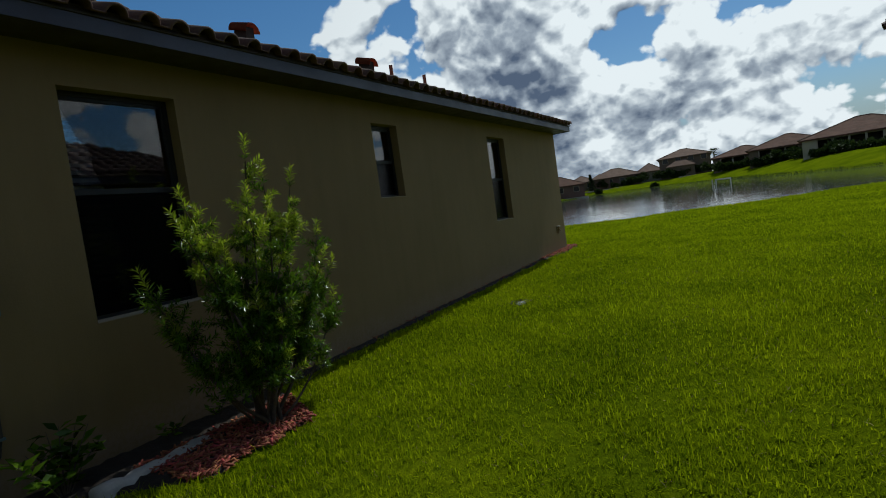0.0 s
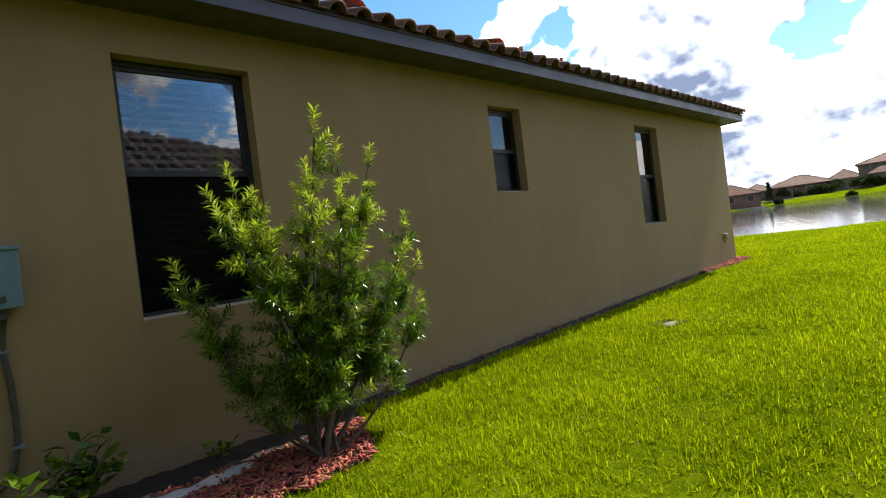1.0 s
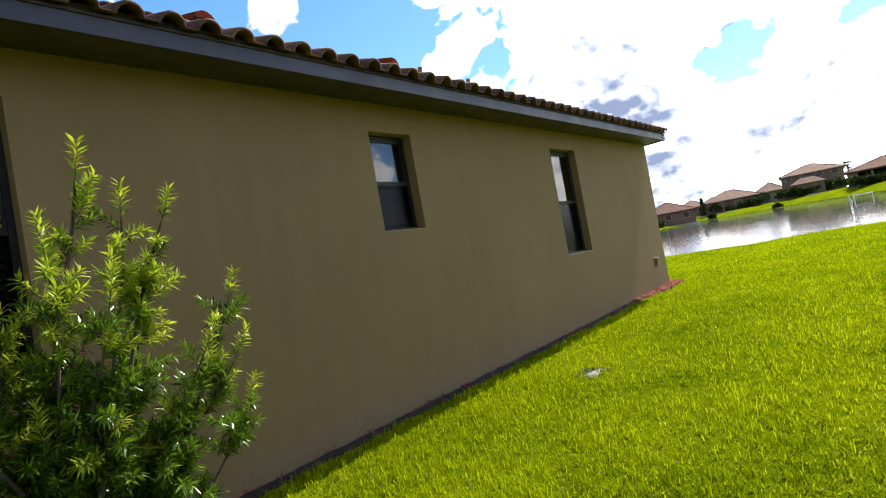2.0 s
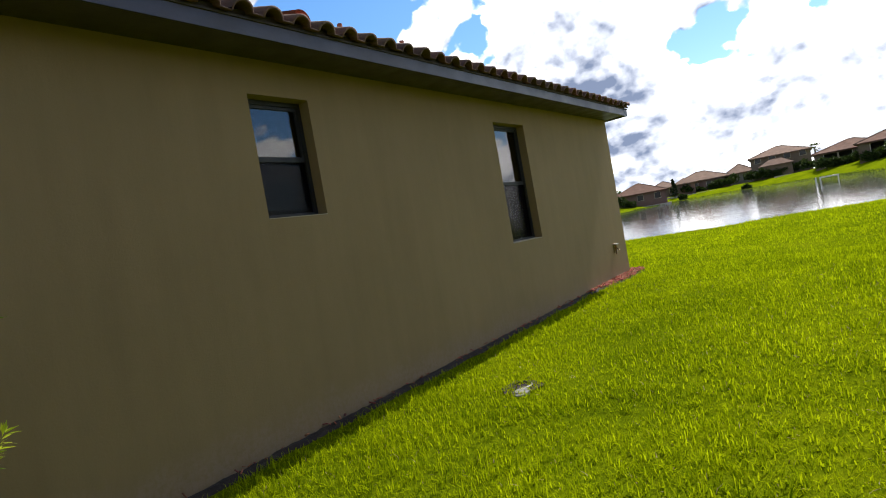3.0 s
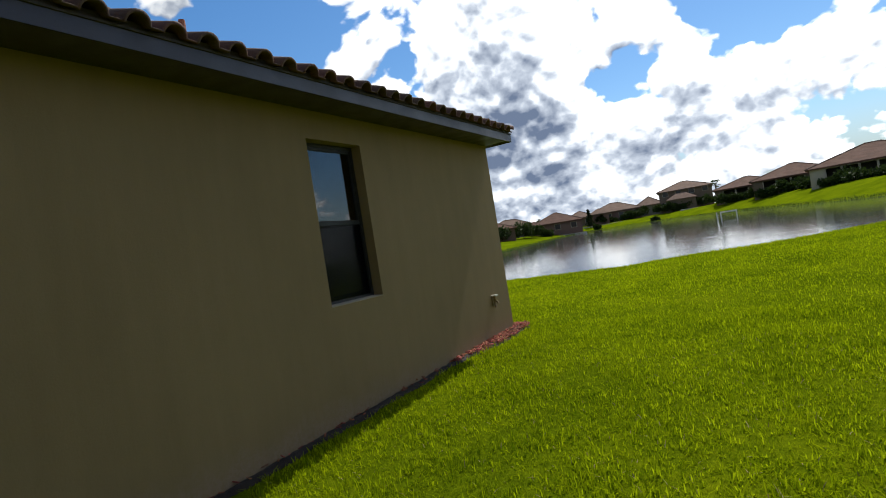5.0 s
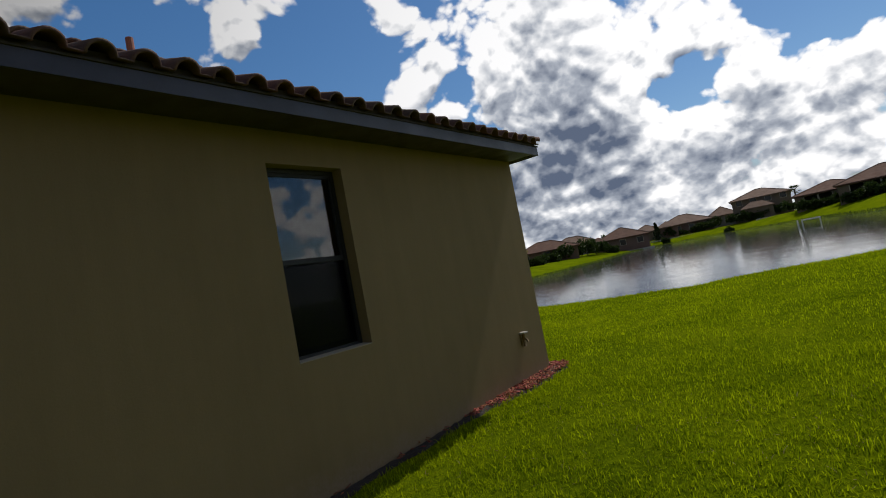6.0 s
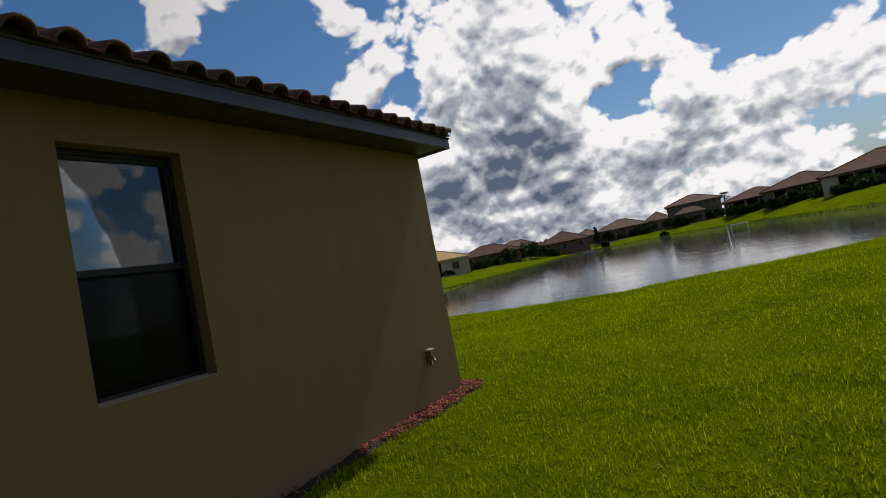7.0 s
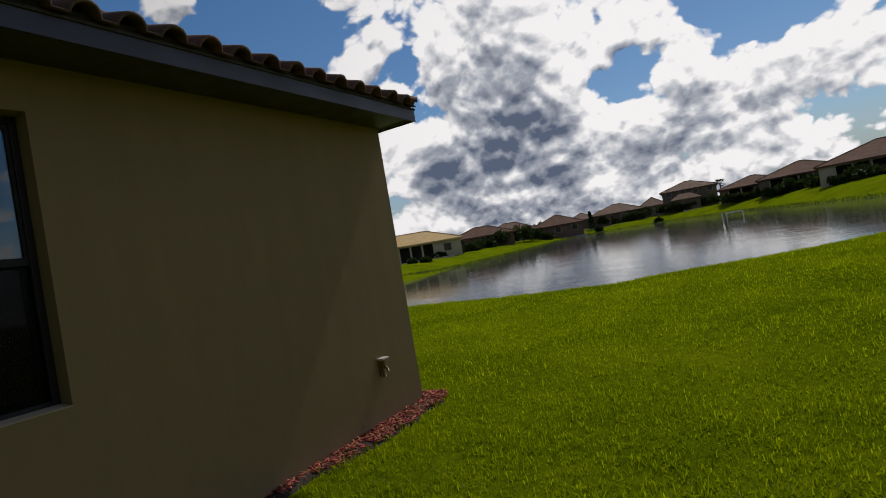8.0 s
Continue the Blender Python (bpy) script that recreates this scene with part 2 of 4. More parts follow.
BLADE = leafy("grass_blades", (0.080, 0.145, 0.001), (0.41, 0.49, 0.004), 0.6, 0.55, 0.0)
STRAW = leafy("dry_thatch", (0.16, 0.13, 0.045), (0.34, 0.28, 0.12), 0.7, 0.25)
WATER = water_material()
LEAF = leafy("shrub_leaves", (0.016, 0.046, 0.003), (0.150, 0.265, 0.014), 0.24, 0.45, 0.6)
TIP = leafy("young_shoots", (0.22, 0.33, 0.012), (0.42, 0.50, 0.030), 0.35, 0.55, 0.35)
BARK = surface("grey_brown_bark", (0.055, 0.042, 0.030), (0.12, 0.092, 0.066), 20, 0.9, 90, 0.6)
MULCH = surface("red_wood_mulch", (0.19, 0.040, 0.020), (0.40, 0.120, 0.064), 12, 0.85, 90, 0.5, per="island", spread=0.45)
SOIL = surface("dark_soil", (0.012, 0.008, 0.006), (0.030, 0.019, 0.013), 7, 0.95, 50, 0.8, 0.012)
CONCRETE = surface("pale_concrete", (0.36, 0.33, 0.29), (0.55, 0.52, 0.47), 8, 0.9, 60, 0.6, 0.006)
BOX_GREY = surface("grey_utility_paint", (0.085, 0.14, 0.165), (0.115, 0.18, 0.205), 6, 0.45, 50, 0.1)
CABLE = surface("dark_conduit", (0.030, 0.027, 0.024), (0.055, 0.050, 0.044), 15, 0.5, 60, 0.1)
WHITE = surface("white_plastic", (0.62, 0.61, 0.57), (0.74, 0.73, 0.70), 9, 0.45, 60, 0.1)
LID = surface("dirty_grey_plastic", (0.16, 0.16, 0.15), (0.34, 0.34, 0.32), 14, 0.5, 60, 0.2)
BRASS = surface("weathered_brass", (0.16, 0.11, 0.05), (0.30, 0.21, 0.10), 18, 0.4, 70, 0.2, metal=0.8)
FAR_LEAF = leafy("bank_foliage", (0.012, 0.026, 0.006), (0.050, 0.080, 0.016), 0.6, 0.3)
FAR_PINE = leafy("dark_conifer_foliage", (0.010, 0.020, 0.007), (0.030, 0.050, 0.015), 0.6, 0.2)
REED = leafy("shore_reeds", (0.050, 0.085, 0.012), (0.11, 0.15, 0.025), 0.6, 0.35)
FAR_WALLS = {"tan": surface("tan_house_wall", (0.15, 0.115, 0.085), (0.20, 0.155, 0.115), 0.5, 0.9, 20, 0.2),
             "rose": surface("dusky_rose_house_wall", (0.15, 0.095, 0.08), (0.20, 0.13, 0.11), 0.5, 0.9, 20, 0.2),
             "cream": surface("cream_house_wall", (0.40, 0.36, 0.28), (0.48, 0.43, 0.34), 0.5, 0.9, 20, 0.2),
             "grey": surface("grey_house_wall", (0.18, 0.17, 0.17), (0.24, 0.23, 0.22), 0.5, 0.9, 20, 0.2)}
FAR_ROOFS = {"brown": surface("brown_tile_roof", (0.090, 0.048, 0.034), (0.165, 0.092, 0.066), 0.8, 0.85, 6, 0.5, 0.05),
             "pale": surface("pale_tile_roof", (0.14, 0.090, 0.066), (0.23, 0.155, 0.118), 0.8, 0.85, 6, 0.5, 0.05),
             "sand": surface("sand_coloured_tile_roof", (0.52, 0.36, 0.17), (0.64, 0.46, 0.23), 0.8, 0.85, 6, 0.4, 0.05)}
for worn in list(FAR_ROOFS.values()) + list(FAR_WALLS.values()):
    worn.node_tree.nodes["Principled BSDF"].inputs["Specular IOR Level"].default_value = 0.1
FAR_GLASS = surface("dark_window_pane", (0.012, 0.014, 0.018), (0.03, 0.034, 0.04), 1, 0.12, 4, 0.0)
# dark tone that paints the shade inside the far porches
SHADE = surface("dark_porch_shade", (0.02, 0.018, 0.016), (0.04, 0.036, 0.032), 1, 0.8)


# ---- building blocks ----
def mesh_of(name, bm, mat, smooth=False):
    me = bpy.data.meshes.new(name)
    bm.to_mesh(me)
    bm.free()
    for m in (mat if isinstance(mat, (list, tuple)) else [mat]):
        me.materials.append(m)
    if smooth:
        me.shade_smooth()
    return me


def part(name, bm, mat, parent=None, label="", smooth=False):
    ob = new(name, mesh_of(name, bm, mat, smooth))
    ob.parent = parent
    if label:
        tagged(ob, label)
    return ob


def thing(name, place, label, category, group="", kind="", turn=0.0):
    ob = new(name)
    ob.empty_display_size = 0.1
    ob.matrix_world = pose(*place, 0, 0, turn)
    return tagged(ob, label, category, group, kind)


def box(bm, lo, hi, bevel=0.0):
    c = [(a + b) / 2 for a, b in zip(lo, hi)]
    s = [max(1e-4, b - a) for a, b in zip(lo, hi)]
    made = bmesh.ops.create_cube(bm, size=1, matrix=Matrix.Translation(c) @ Matrix.Diagonal((*s, 1)))
    if bevel:
        edges = list({e for v in made["verts"] for e in v.link_edges})
        bmesh.ops.bevel(bm, geom=edges, offset=bevel, segments=2, affect="EDGES", profile=0.6)
    return bm


def boxed(*pieces, bevel=0.0):
    bm = bmesh.new()
    for lo, hi in pieces:
        box(bm, lo, hi, bevel)
    return bm


def tube(bm, points, radii, sides=8, caps=True):
    """A round rod along points."""
    rings = []
    pts = [Vector(p) for p in points]
    up = Vector((0.13, 0.21, 0.97))
    for i, p in enumerate(pts):
        way = (pts[min(i + 1, len(pts) - 1)] - pts[max(i - 1, 0)]).normalized()
        side = way.cross(up)
        side = side.normalized() if side.length > 1e-3 else way.cross(Vector((1, 0, 0))).normalized()
        other = way.cross(side)
        r = radii[i] if isinstance(radii, (list, tuple)) else radii
        rings.append([bm.verts.new(p + (side * math.cos(a) + other * math.sin(a)) * r) for a in (2 * math.pi * k / sides for k in range(sides))])
    for a, b in zip(rings, rings[1:]):
        for k in range(sides):
            bm.faces.new((a[k], a[(k + 1) % sides], b[(k + 1) % sides], b[k]))
    if caps:
        bm.faces.new(rings[0])
        bm.faces.new(rings[-1][::-1])
    return bm


def raw_mesh(name, verts, faces_of, mat, smooth=False):
    """One mesh from arrays: verts (n, 3) and faces (m, k)."""
    me = bpy.data.meshes.new(name)
    k = faces_of.shape[1]
    me.vertices.add(len(verts))
    me.vertices.foreach_set("co", np.ascontiguousarray(verts, dtype=np.float32).ravel())
    me.loops.add(faces_of.size)
    me.loops.foreach_set("vertex_index", np.ascontiguousarray(faces_of, dtype=np.int32).ravel())
    me.polygons.add(len(faces_of))
    me.polygons.foreach_set("loop_start", np.arange(0, faces_of.size, k, dtype=np.int32))
    me.update(calc_edges=True)
    me.materials.append(mat)
    if smooth:
        me.shade_smooth()
    return me


# ---- lie of the land ----
TILT = 0.0122                       # the land beyond the house rises this much for each metre
WATER_LEVEL = -0.9
CREST = [(-60, 20), (-30, 22), (-15, 24), (-6.6, 24.5), (-4.5, 24.3), (0.2, 24.1), (3.2, 26.8), (7, 31.5), (20, 41), (45, 50), (80, 58)]
FAR_SHORE = [(90, 78), (60, 79), (28, 80), (15.5, 86.4), (7, 105), (-0.4, 126), (-9, 139), (-18, 146.5), (-33.3, 147), (-34, 128), (-32, 108), (-31.7, 86), (-31.3, 70), (-30.4, 60), (-36, 50), (-60, 44)]
LAKE = np.array(CREST + FAR_SHORE, float)


def lake_inside(x, y):
    """Signed distance into the pond from its rim (positive inside), arrays."""
    p = np.stack([x, y], -1)
    near = np.full(x.shape, 1e9)
    inside = np.zeros(x.shape, bool)
    for a, b in zip(LAKE, np.roll(LAKE, -1, 0)):
        ab = b - a
        t = np.clip(((p - a) @ ab) / (ab @ ab), 0, 1)
        near = np.minimum(near, np.linalg.norm(p - a - t[..., None] * ab, axis=-1))
        cross = (a[1] > y) != (b[1] > y)
        with np.errstate(divide="ignore", invalid="ignore"):
            inside ^= cross & (x < (b[0] - a[0]) * (y - a[1]) / (b[1] - a[1] + 1e-12) + a[0])
    return np.where(inside, near, -near)


def step(v, a, b):
    t = np.clip((v - a) / (b - a), 0, 1)
    return t * t * (3 - 2 * t)


def land(x, y):
    """Height of the ground."""
    x, y = np.asarray(x, float), np.asarray(y, float)
    d = lake_inside(x, y)
    near = np.interp(y, [-20, 4, 14.7, 15], [-0.24, -0.2, -0.005, 0.0])
    far = np.where(y > 15, TILT * (y - 15), 0.0)
    far = np.where(y > 300, TILT * 285 - 0.004 * (y - 300), far)
    waves = 0.02 * np.sin(x * 0.9 + 1.3 * np.sin(y * 0.6)) * np.sin(y * 0.8 + 0.4) * step(np.abs(x - 0.2), 0.4, 2.0)
    beyond = step(y, 45, 75)
    rise = beyond * (-0.9 + (1.3 + 0.85 * step(x, -25, 14)) * step(-d, -1, 12))
    bank = (1 - beyond) * -1.6 * step(d, 0, 6) + beyond * -0.8 * step(d, 0, 5)
    dip = -0.24 * (1 - beyond) * step(x, 0.5, 7) * step(y, 15, 30)
    return near + far + waves + rise + bank + dip


def ground_at(x, y):
    return float(land(np.array([x]), np.array([y]))[0])


def build_ground():
    def axis(stops):
        out = []
        for (a, s), (b, _) in zip(stops, stops[1:]):
            out += list(np.arange(a, b - s * 0.5, s))
        return np.array(out + [stops[-1][0]])
    xs = axis([(-3000, 600), (-600, 80), (-120, 8), (-48, 2), (-12, 0.5), (14, 1.5), (50, 4), (100, 80), (600, 600), (3000, 1)])
    ys = axis([(-3000, 600), (-600, 80), (-60, 6), (-6, 1), (20, 0.5), (34, 1.5), (100, 1.5), (170, 6), (230, 60), (600, 600), (3600, 1)])
    gx, gy = np.meshgrid(xs, ys)
    v = np.stack([gx, gy, land(gx, gy)], -1).reshape(-1, 3)
    w, h = len(xs), len(ys)
    i = (np.arange(h - 1)[:, None] * w + np.arange(w - 1)[None]).ravel()
    f = np.stack([i, i + 1, i + w + 1, i + w], -1)
    tagged(new("ground", raw_mesh("ground", v, f, LAWN, True)), "bright green mown lawn sloping to the pond", "lawn", kind="structure")
    def wz(y):
        return WATER_LEVEL + TILT * (y - 15)
    bm = bmesh.new()
    bm.faces.new([bm.verts.new((x, y, wz(y))) for x, y in ((-75, 21), (95, 21), (95, 160), (-75, 160))])
    tagged(part("water", bm, WATER), "calm grey pond mirroring the cloudy sky", "pond", kind="structure")


build_ground()


# ---- the house ----
NORTH, SOUTH, DEEP = 14.69, -9.0, -12.0     # ends of the side wall, and the far side of the house
SOFFIT_Z, EAVE_X, ROOF_Z, PITCH = 3.21, 0.46, 3.33, math.atan(5 / 12)
OPENINGS = [(1.76, 2.82, 0.92, 2.885), (6.03, 6.70, 1.78, 2.89), (10.11, 11.025, 1.11, 2.90)]   # y0, y1, z0, z1
THICK = 0.24


def build_walls():
    bm = bmesh.new()
    cuts = [SOUTH] + [v for o in OPENINGS for v in o[:2]] + [NORTH]
    bands = list(zip(cuts, cuts[1:]))
    for i, (a, b) in enumerate(bands):
        if i % 2 == 0:
            box(bm, (-THICK, a, -0.7), (0, b, SOFFIT_Z + 0.05))
        else:
            z0, z1 = OPENINGS[i // 2][2:]
            box(bm, (-THICK, a, -0.7), (0, b, z0))
            box(bm, (-THICK, a, z1), (0, b, SOFFIT_Z + 0.05))
    bmesh.ops.remove_doubles(bm, verts=bm.verts, dist=1e-4)
    wall = part("wall_east", bm, STUCCO)
    tagged(wall, "tan stucco side wall with three recessed windows", "wall", kind="structure")
    tagged(part("wall_north", boxed(((DEEP, NORTH - THICK, -0.7), (-THICK - 0.002, NORTH - 0.002, SOFFIT_Z + 0.05))), STUCCO), "tan stucco end wall", "wall", kind="structure")
    tagged(part("wall_south", boxed(((DEEP, SOUTH, -0.7), (-THICK - 0.002, SOUTH + THICK, SOFFIT_Z + 0.05))), STUCCO), "tan stucco end wall", "wall", kind="structure")
    tagged(part("wall_west", boxed(((DEEP - THICK, SOUTH, -0.7), (DEEP - 0.002, NORTH, SOFFIT_Z + 0.05))), STUCCO), "tan stucco far wall", "wall", kind="structure")
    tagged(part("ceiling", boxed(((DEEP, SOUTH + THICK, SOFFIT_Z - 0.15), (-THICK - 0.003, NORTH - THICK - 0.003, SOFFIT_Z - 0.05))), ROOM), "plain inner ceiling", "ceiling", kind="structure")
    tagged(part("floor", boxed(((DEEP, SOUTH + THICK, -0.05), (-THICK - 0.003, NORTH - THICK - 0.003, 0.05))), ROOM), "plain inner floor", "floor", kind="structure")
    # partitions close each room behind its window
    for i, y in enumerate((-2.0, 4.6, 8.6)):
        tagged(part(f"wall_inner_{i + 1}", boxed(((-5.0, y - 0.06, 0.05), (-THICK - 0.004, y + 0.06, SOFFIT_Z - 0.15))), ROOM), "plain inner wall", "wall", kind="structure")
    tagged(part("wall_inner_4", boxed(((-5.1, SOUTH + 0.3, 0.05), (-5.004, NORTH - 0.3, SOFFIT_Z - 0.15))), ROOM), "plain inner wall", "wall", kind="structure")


def build_window(index, y0, y1, z0, z1, blinds, label, rail=0.5):
    w = thing(f"window_{index}", (0, y0, z0), label, "window", kind="structure")
    W, H, x = y1 - y0, z1 - z0, -0.125                 # x: outer face of the frame
    f, mid = 0.045, H * rail
    frame_bm = boxed(((x - 0.09, 0.002, 0.002), (x, f, H - 0.002)), ((x - 0.09, W - f, 0.002), (x, W - 0.002, H - 0.002)),
                     ((x - 0.09, f, H - f), (x, W - f, H - 0.002)), ((x - 0.09, f, 0.002), (x, W - f, f)), bevel=0.004)
    part("window_frame", frame_bm, BRONZE, w, "dark bronze aluminium frame")
    s = 0.032
    upper = part("upper_sash", boxed(((x - 0.05, f, mid - 0.02), (x - 0.012, W - f, mid + 0.03)), ((x - 0.045, f, H - f - s), (x - 0.015, W - f, H - f)),
                                     ((x - 0.045, f, mid + 0.03), (x - 0.015, f + s * 0.6, H - f - s)), ((x - 0.045, W - f - s * 0.6, mid + 0.03), (x - 0.015, W - f, H - f - s)), bevel=0.003), BRONZE, w)
    pane = part("pane", boxed(((x - 0.034, f + s * 0.6, mid + 0.03), (x - 0.030, W - f - s * 0.6, H - f - s))), GLASS, upper)
    pane.visible_shadow = False
    lower = part("lower_sash", boxed(((x - 0.085, f, f), (x - 0.055, f + s, mid)), ((x - 0.085, W - f - s, f), (x - 0.055, W - f, mid)),
                                     ((x - 0.085, f + s, f), (x - 0.055, W - f - s, f + 0.05)), ((x - 0.085, f + s, mid - 0.04), (x - 0.055, W - f - s, mid)), bevel=0.003), BRONZE, w)
    pane = part("pane", boxed(((x - 0.074, f + s, f + 0.05), (x - 0.070, W - f - s, mid - 0.04))), GLASS, lower)
    pane.visible_shadow = False
    part("insect_screen", boxed(((x - 0.026, f, f), (x - 0.024, W - f, mid - 0.02))), SCREEN, w, "dark mesh insect screen")
    bm = bmesh.new()
    box(bm, (-0.125, 0.002, -0.001), (0.004, W - 0.002, 0.018))
    for v in bm.verts:
        if v.co.z > 0.01 and v.co.x > -0.05:
            v.co.z -= 0.012
    part("window_sill", bm, SILL, w, "pale sloping stucco sill")
    if not blinds:
        return
    blind = thing("venetian_blind", (-0.245, y0, z0), "white horizontal slat blind behind the window glass", "blind", group="window blinds")
    part("head_rail", boxed(((-0.06, 0.03, H - 0.07), (-0.01, W - 0.03, H - 0.02)), bevel=0.004), BLIND, blind)
    bm = bmesh.new()
    tilt = radians(42)
    c, sn = math.cos(tilt) * 0.032, -math.sin(tilt) * 0.032
    quad = [bm.verts.new((-0.035 + sx * c, yy, sx * sn)) for sx, yy in ((-1, 0.03), (1, 0.03), (1, W - 0.03), (-1, W - 0.03))]
    bm.faces.new(quad)
    bmesh.ops.solidify(bm, geom=bm.faces[:], thickness=0.003)
    slat = mesh_of("slat", bm, BLIND)
    zz = 0.04
    while zz < H - 0.08:
        ob = new("slat", slat)
        ob.parent, ob.location = blind, (0, 0, zz)
        zz += 0.066
    part("bottom_rail", boxed(((-0.055, 0.03, 0.01), (-0.015, W - 0.03, 0.03)), bevel=0.003), BLIND, blind)
    for yy in (W * 0.22, W * 0.78):
        part("cord", boxed(((-0.037, yy, 0.02), (-0.034, yy + 0.003, H - 0.05))), BLIND, blind)


def tile_mesh():
    """One barrel tile with its pan, lying along -x (uphill), 0.285 wide and 0.42 long, solid at the lower end."""
    bm = bmesh.new()
    r, t, length, pan = 0.098, 0.016, 0.43, 0.285
    outer = [(r * math.cos(a), r * math.sin(a) * 0.95) for a in np.linspace(math.pi, 0, 11)]
    outer = [(-0.142, 0.012)] + [(y - 0.042, z + 0.012) for y, z in outer] + [(0.152, 0.012)]
    inner = [(-0.142, -0.004)] + [((r - t) * math.cos(a) - 0.042, (r - t) * math.sin(a) * 0.95 + 0.0) for a in np.linspace(math.pi, 0, 11)] + [(0.152, -0.004)]
    rows = []
    for x, lift, k in ((0.0, 0.0, 1.0), (-length, -0.022, 0.93)):
        rows.append(([bm.verts.new((x, y * k, z * k + lift)) for y, z in outer], [bm.verts.new((x, y * k, z * k + lift)) for y, z in inner]))
    (o0, i0), (o1, i1) = rows
    for k in range(len(outer) - 1):
        bm.faces.new((o0[k], o0[k + 1], o1[k + 1], o1[k]))
        bm.faces.new((i0[k + 1], i0[k], i1[k], i1[k + 1]))
        bm.faces.new((o0[k + 1], o0[k], i0[k], i0[k + 1]))
    bm.normal_update()
    return mesh_of("roof_tile", bm, TILE, True)


def build_roof():
    """Hipped roof: deck, soffit, fascia, barrel tiles on the slope over the side wall, hip caps, vents."""
    roof = thing("roof", (0, 0, 0), "hipped roof of weathered terracotta barrel tiles", "roof", kind="structure")
    e, n0, s0, w0 = EAVE_X - 0.02, NORTH + 0.15, SOUTH - 0.44, DEEP - 0.66
    half = (e - w0) / 2
    top = ROOF_Z + half * math.tan(PITCH)
    bm = bmesh.new()
    c = [bm.verts.new(p) for p in ((e, s0, ROOF_Z), (e, n0, ROOF_Z), (w0, n0, ROOF_Z), (w0, s0, ROOF_Z))]
    a, b = bm.verts.new((e - half, s0 + half, top)), bm.verts.new((e - half, n0 - half, top))
    for face in ((c[0], c[1], b, a), (c[1], c[2], b), (c[2], c[3], a, b), (c[3], c[0], a)):
        bm.faces.new(face)
    bmesh.ops.solidify(bm, geom=bm.faces[:], thickness=0.04)
    part("deck", bm, MORTAR, roof)
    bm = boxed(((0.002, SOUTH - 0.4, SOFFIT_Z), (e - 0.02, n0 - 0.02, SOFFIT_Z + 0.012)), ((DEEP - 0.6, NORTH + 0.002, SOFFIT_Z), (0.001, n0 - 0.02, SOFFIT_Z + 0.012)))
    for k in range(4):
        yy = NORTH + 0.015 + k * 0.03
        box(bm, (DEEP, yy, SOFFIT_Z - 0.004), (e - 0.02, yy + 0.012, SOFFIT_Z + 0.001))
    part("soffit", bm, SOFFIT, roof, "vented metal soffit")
    part("fascia", boxed(((e - 0.02, s0, SOFFIT_Z - 0.014), (e, n0, ROOF_Z - 0.004)), bevel=0.003), FASCIA, roof, "grey painted fascia board")
    part("fascia", boxed(((w0, n0 - 0.02, SOFFIT_Z - 0.014), (e - 0.0205, n0 - 0.001, ROOF_Z - 0.004)), bevel=0.003), FASCIA, roof, "grey painted fascia board")
    part("drip_edge", boxed(((e - 0.01, s0, ROOF_Z - 0.004), (e + 0.012, n0 + 0.012, ROOF_Z + 0.016)), bevel=0.002), MORTAR, roof)
    part("bird_stop", boxed(((e - 0.05, s0, ROOF_Z + 0.016), (e - 0.02, n0 - 0.02, ROOF_Z + 0.075))), MORTAR, roof)

    def tile_pose(course, y):
        run = course * 0.37
        return pose(e + 0.055 - run * math.cos(PITCH), y, ROOF_Z + 0.022 + run * math.sin(PITCH)) @ Matrix.Rotation(PITCH, 4, "Y")
    mesh = tile_mesh()
    rng = random.Random(4)
    pitch_y = 0.2855
    first = -3.3
    for course in range(3):
        y = n0 - 0.16 - pitch_y * (course * 1.2 // 1) - 0.02
        while y > first:
            ob = new("roof_tile", mesh)
            ob.parent = roof
            ob.matrix_basis = tile_pose(course, y) @ pose(rng.uniform(-0.008, 0.008), rng.uniform(-0.004, 0.004), rng.uniform(-0.003, 0.004), rng.uniform(-1.5, 1.5), rng.uniform(-0.6, 0.6), rng.uniform(-1.2, 1.2))
            y -= pitch_y
    # the tiles further up and further back, in one mesh
    co = np.array([v.co for v in mesh.vertices])
    quads = np.array([p.vertices for p in mesh.polygons if len(p.vertices) == 4])
    vs, fs, count = [], [], 0
    for course in range(0, 17):
        inset = course * 0.37 * math.cos(PITCH)
        y = n0 - 0.16 - pitch_y * (course * 1.2 // 1) - 0.02
        while y > s0 + inset:
            if course > 2 or y <= first:
                m = np.array(tile_pose(course, y) @ pose(0, 0, 0, rng.uniform(-1, 1), 0, rng.uniform(-1, 1)))
                vs.append(co @ m[:3, :3].T + m[:3, 3])
                fs.append(quads + count)
                count += len(co)
            y -= pitch_y
    rest = new("roof_tiles", raw_mesh("roof_tiles", np.concatenate(vs), np.concatenate(fs), TILE_FAR, True))
    rest.parent = roof
    tagged(rest, "weathered barrel tiles higher up the slope", kind="stuff")
    # hip caps run up from the corner
    bm = bmesh.new()
    for a in np.linspace(math.pi, 0, 9):
        for x, s in ((0.0, 1.0), (-0.45, 0.85)):
            bm.verts.new((x, 0.11 * s * math.cos(a), 0.09 * s * math.sin(a)))
    bm.verts.ensure_lookup_table()
    for k in range(8):
        bm.faces.new([bm.verts[i] for i in (2 * k, 2 * k + 2, 2 * k + 3, 2 * k + 1)])
    bmesh.ops.recalc_face_normals(bm, faces=bm.faces[:])
    bmesh.ops.solidify(bm, geom=bm.faces[:], thickness=0.014)
    cap = mesh_of("hip_cap", bm, TILE, True)
    way = Vector((-1, -1, math.tan(PITCH)))
    run = way.normalized()
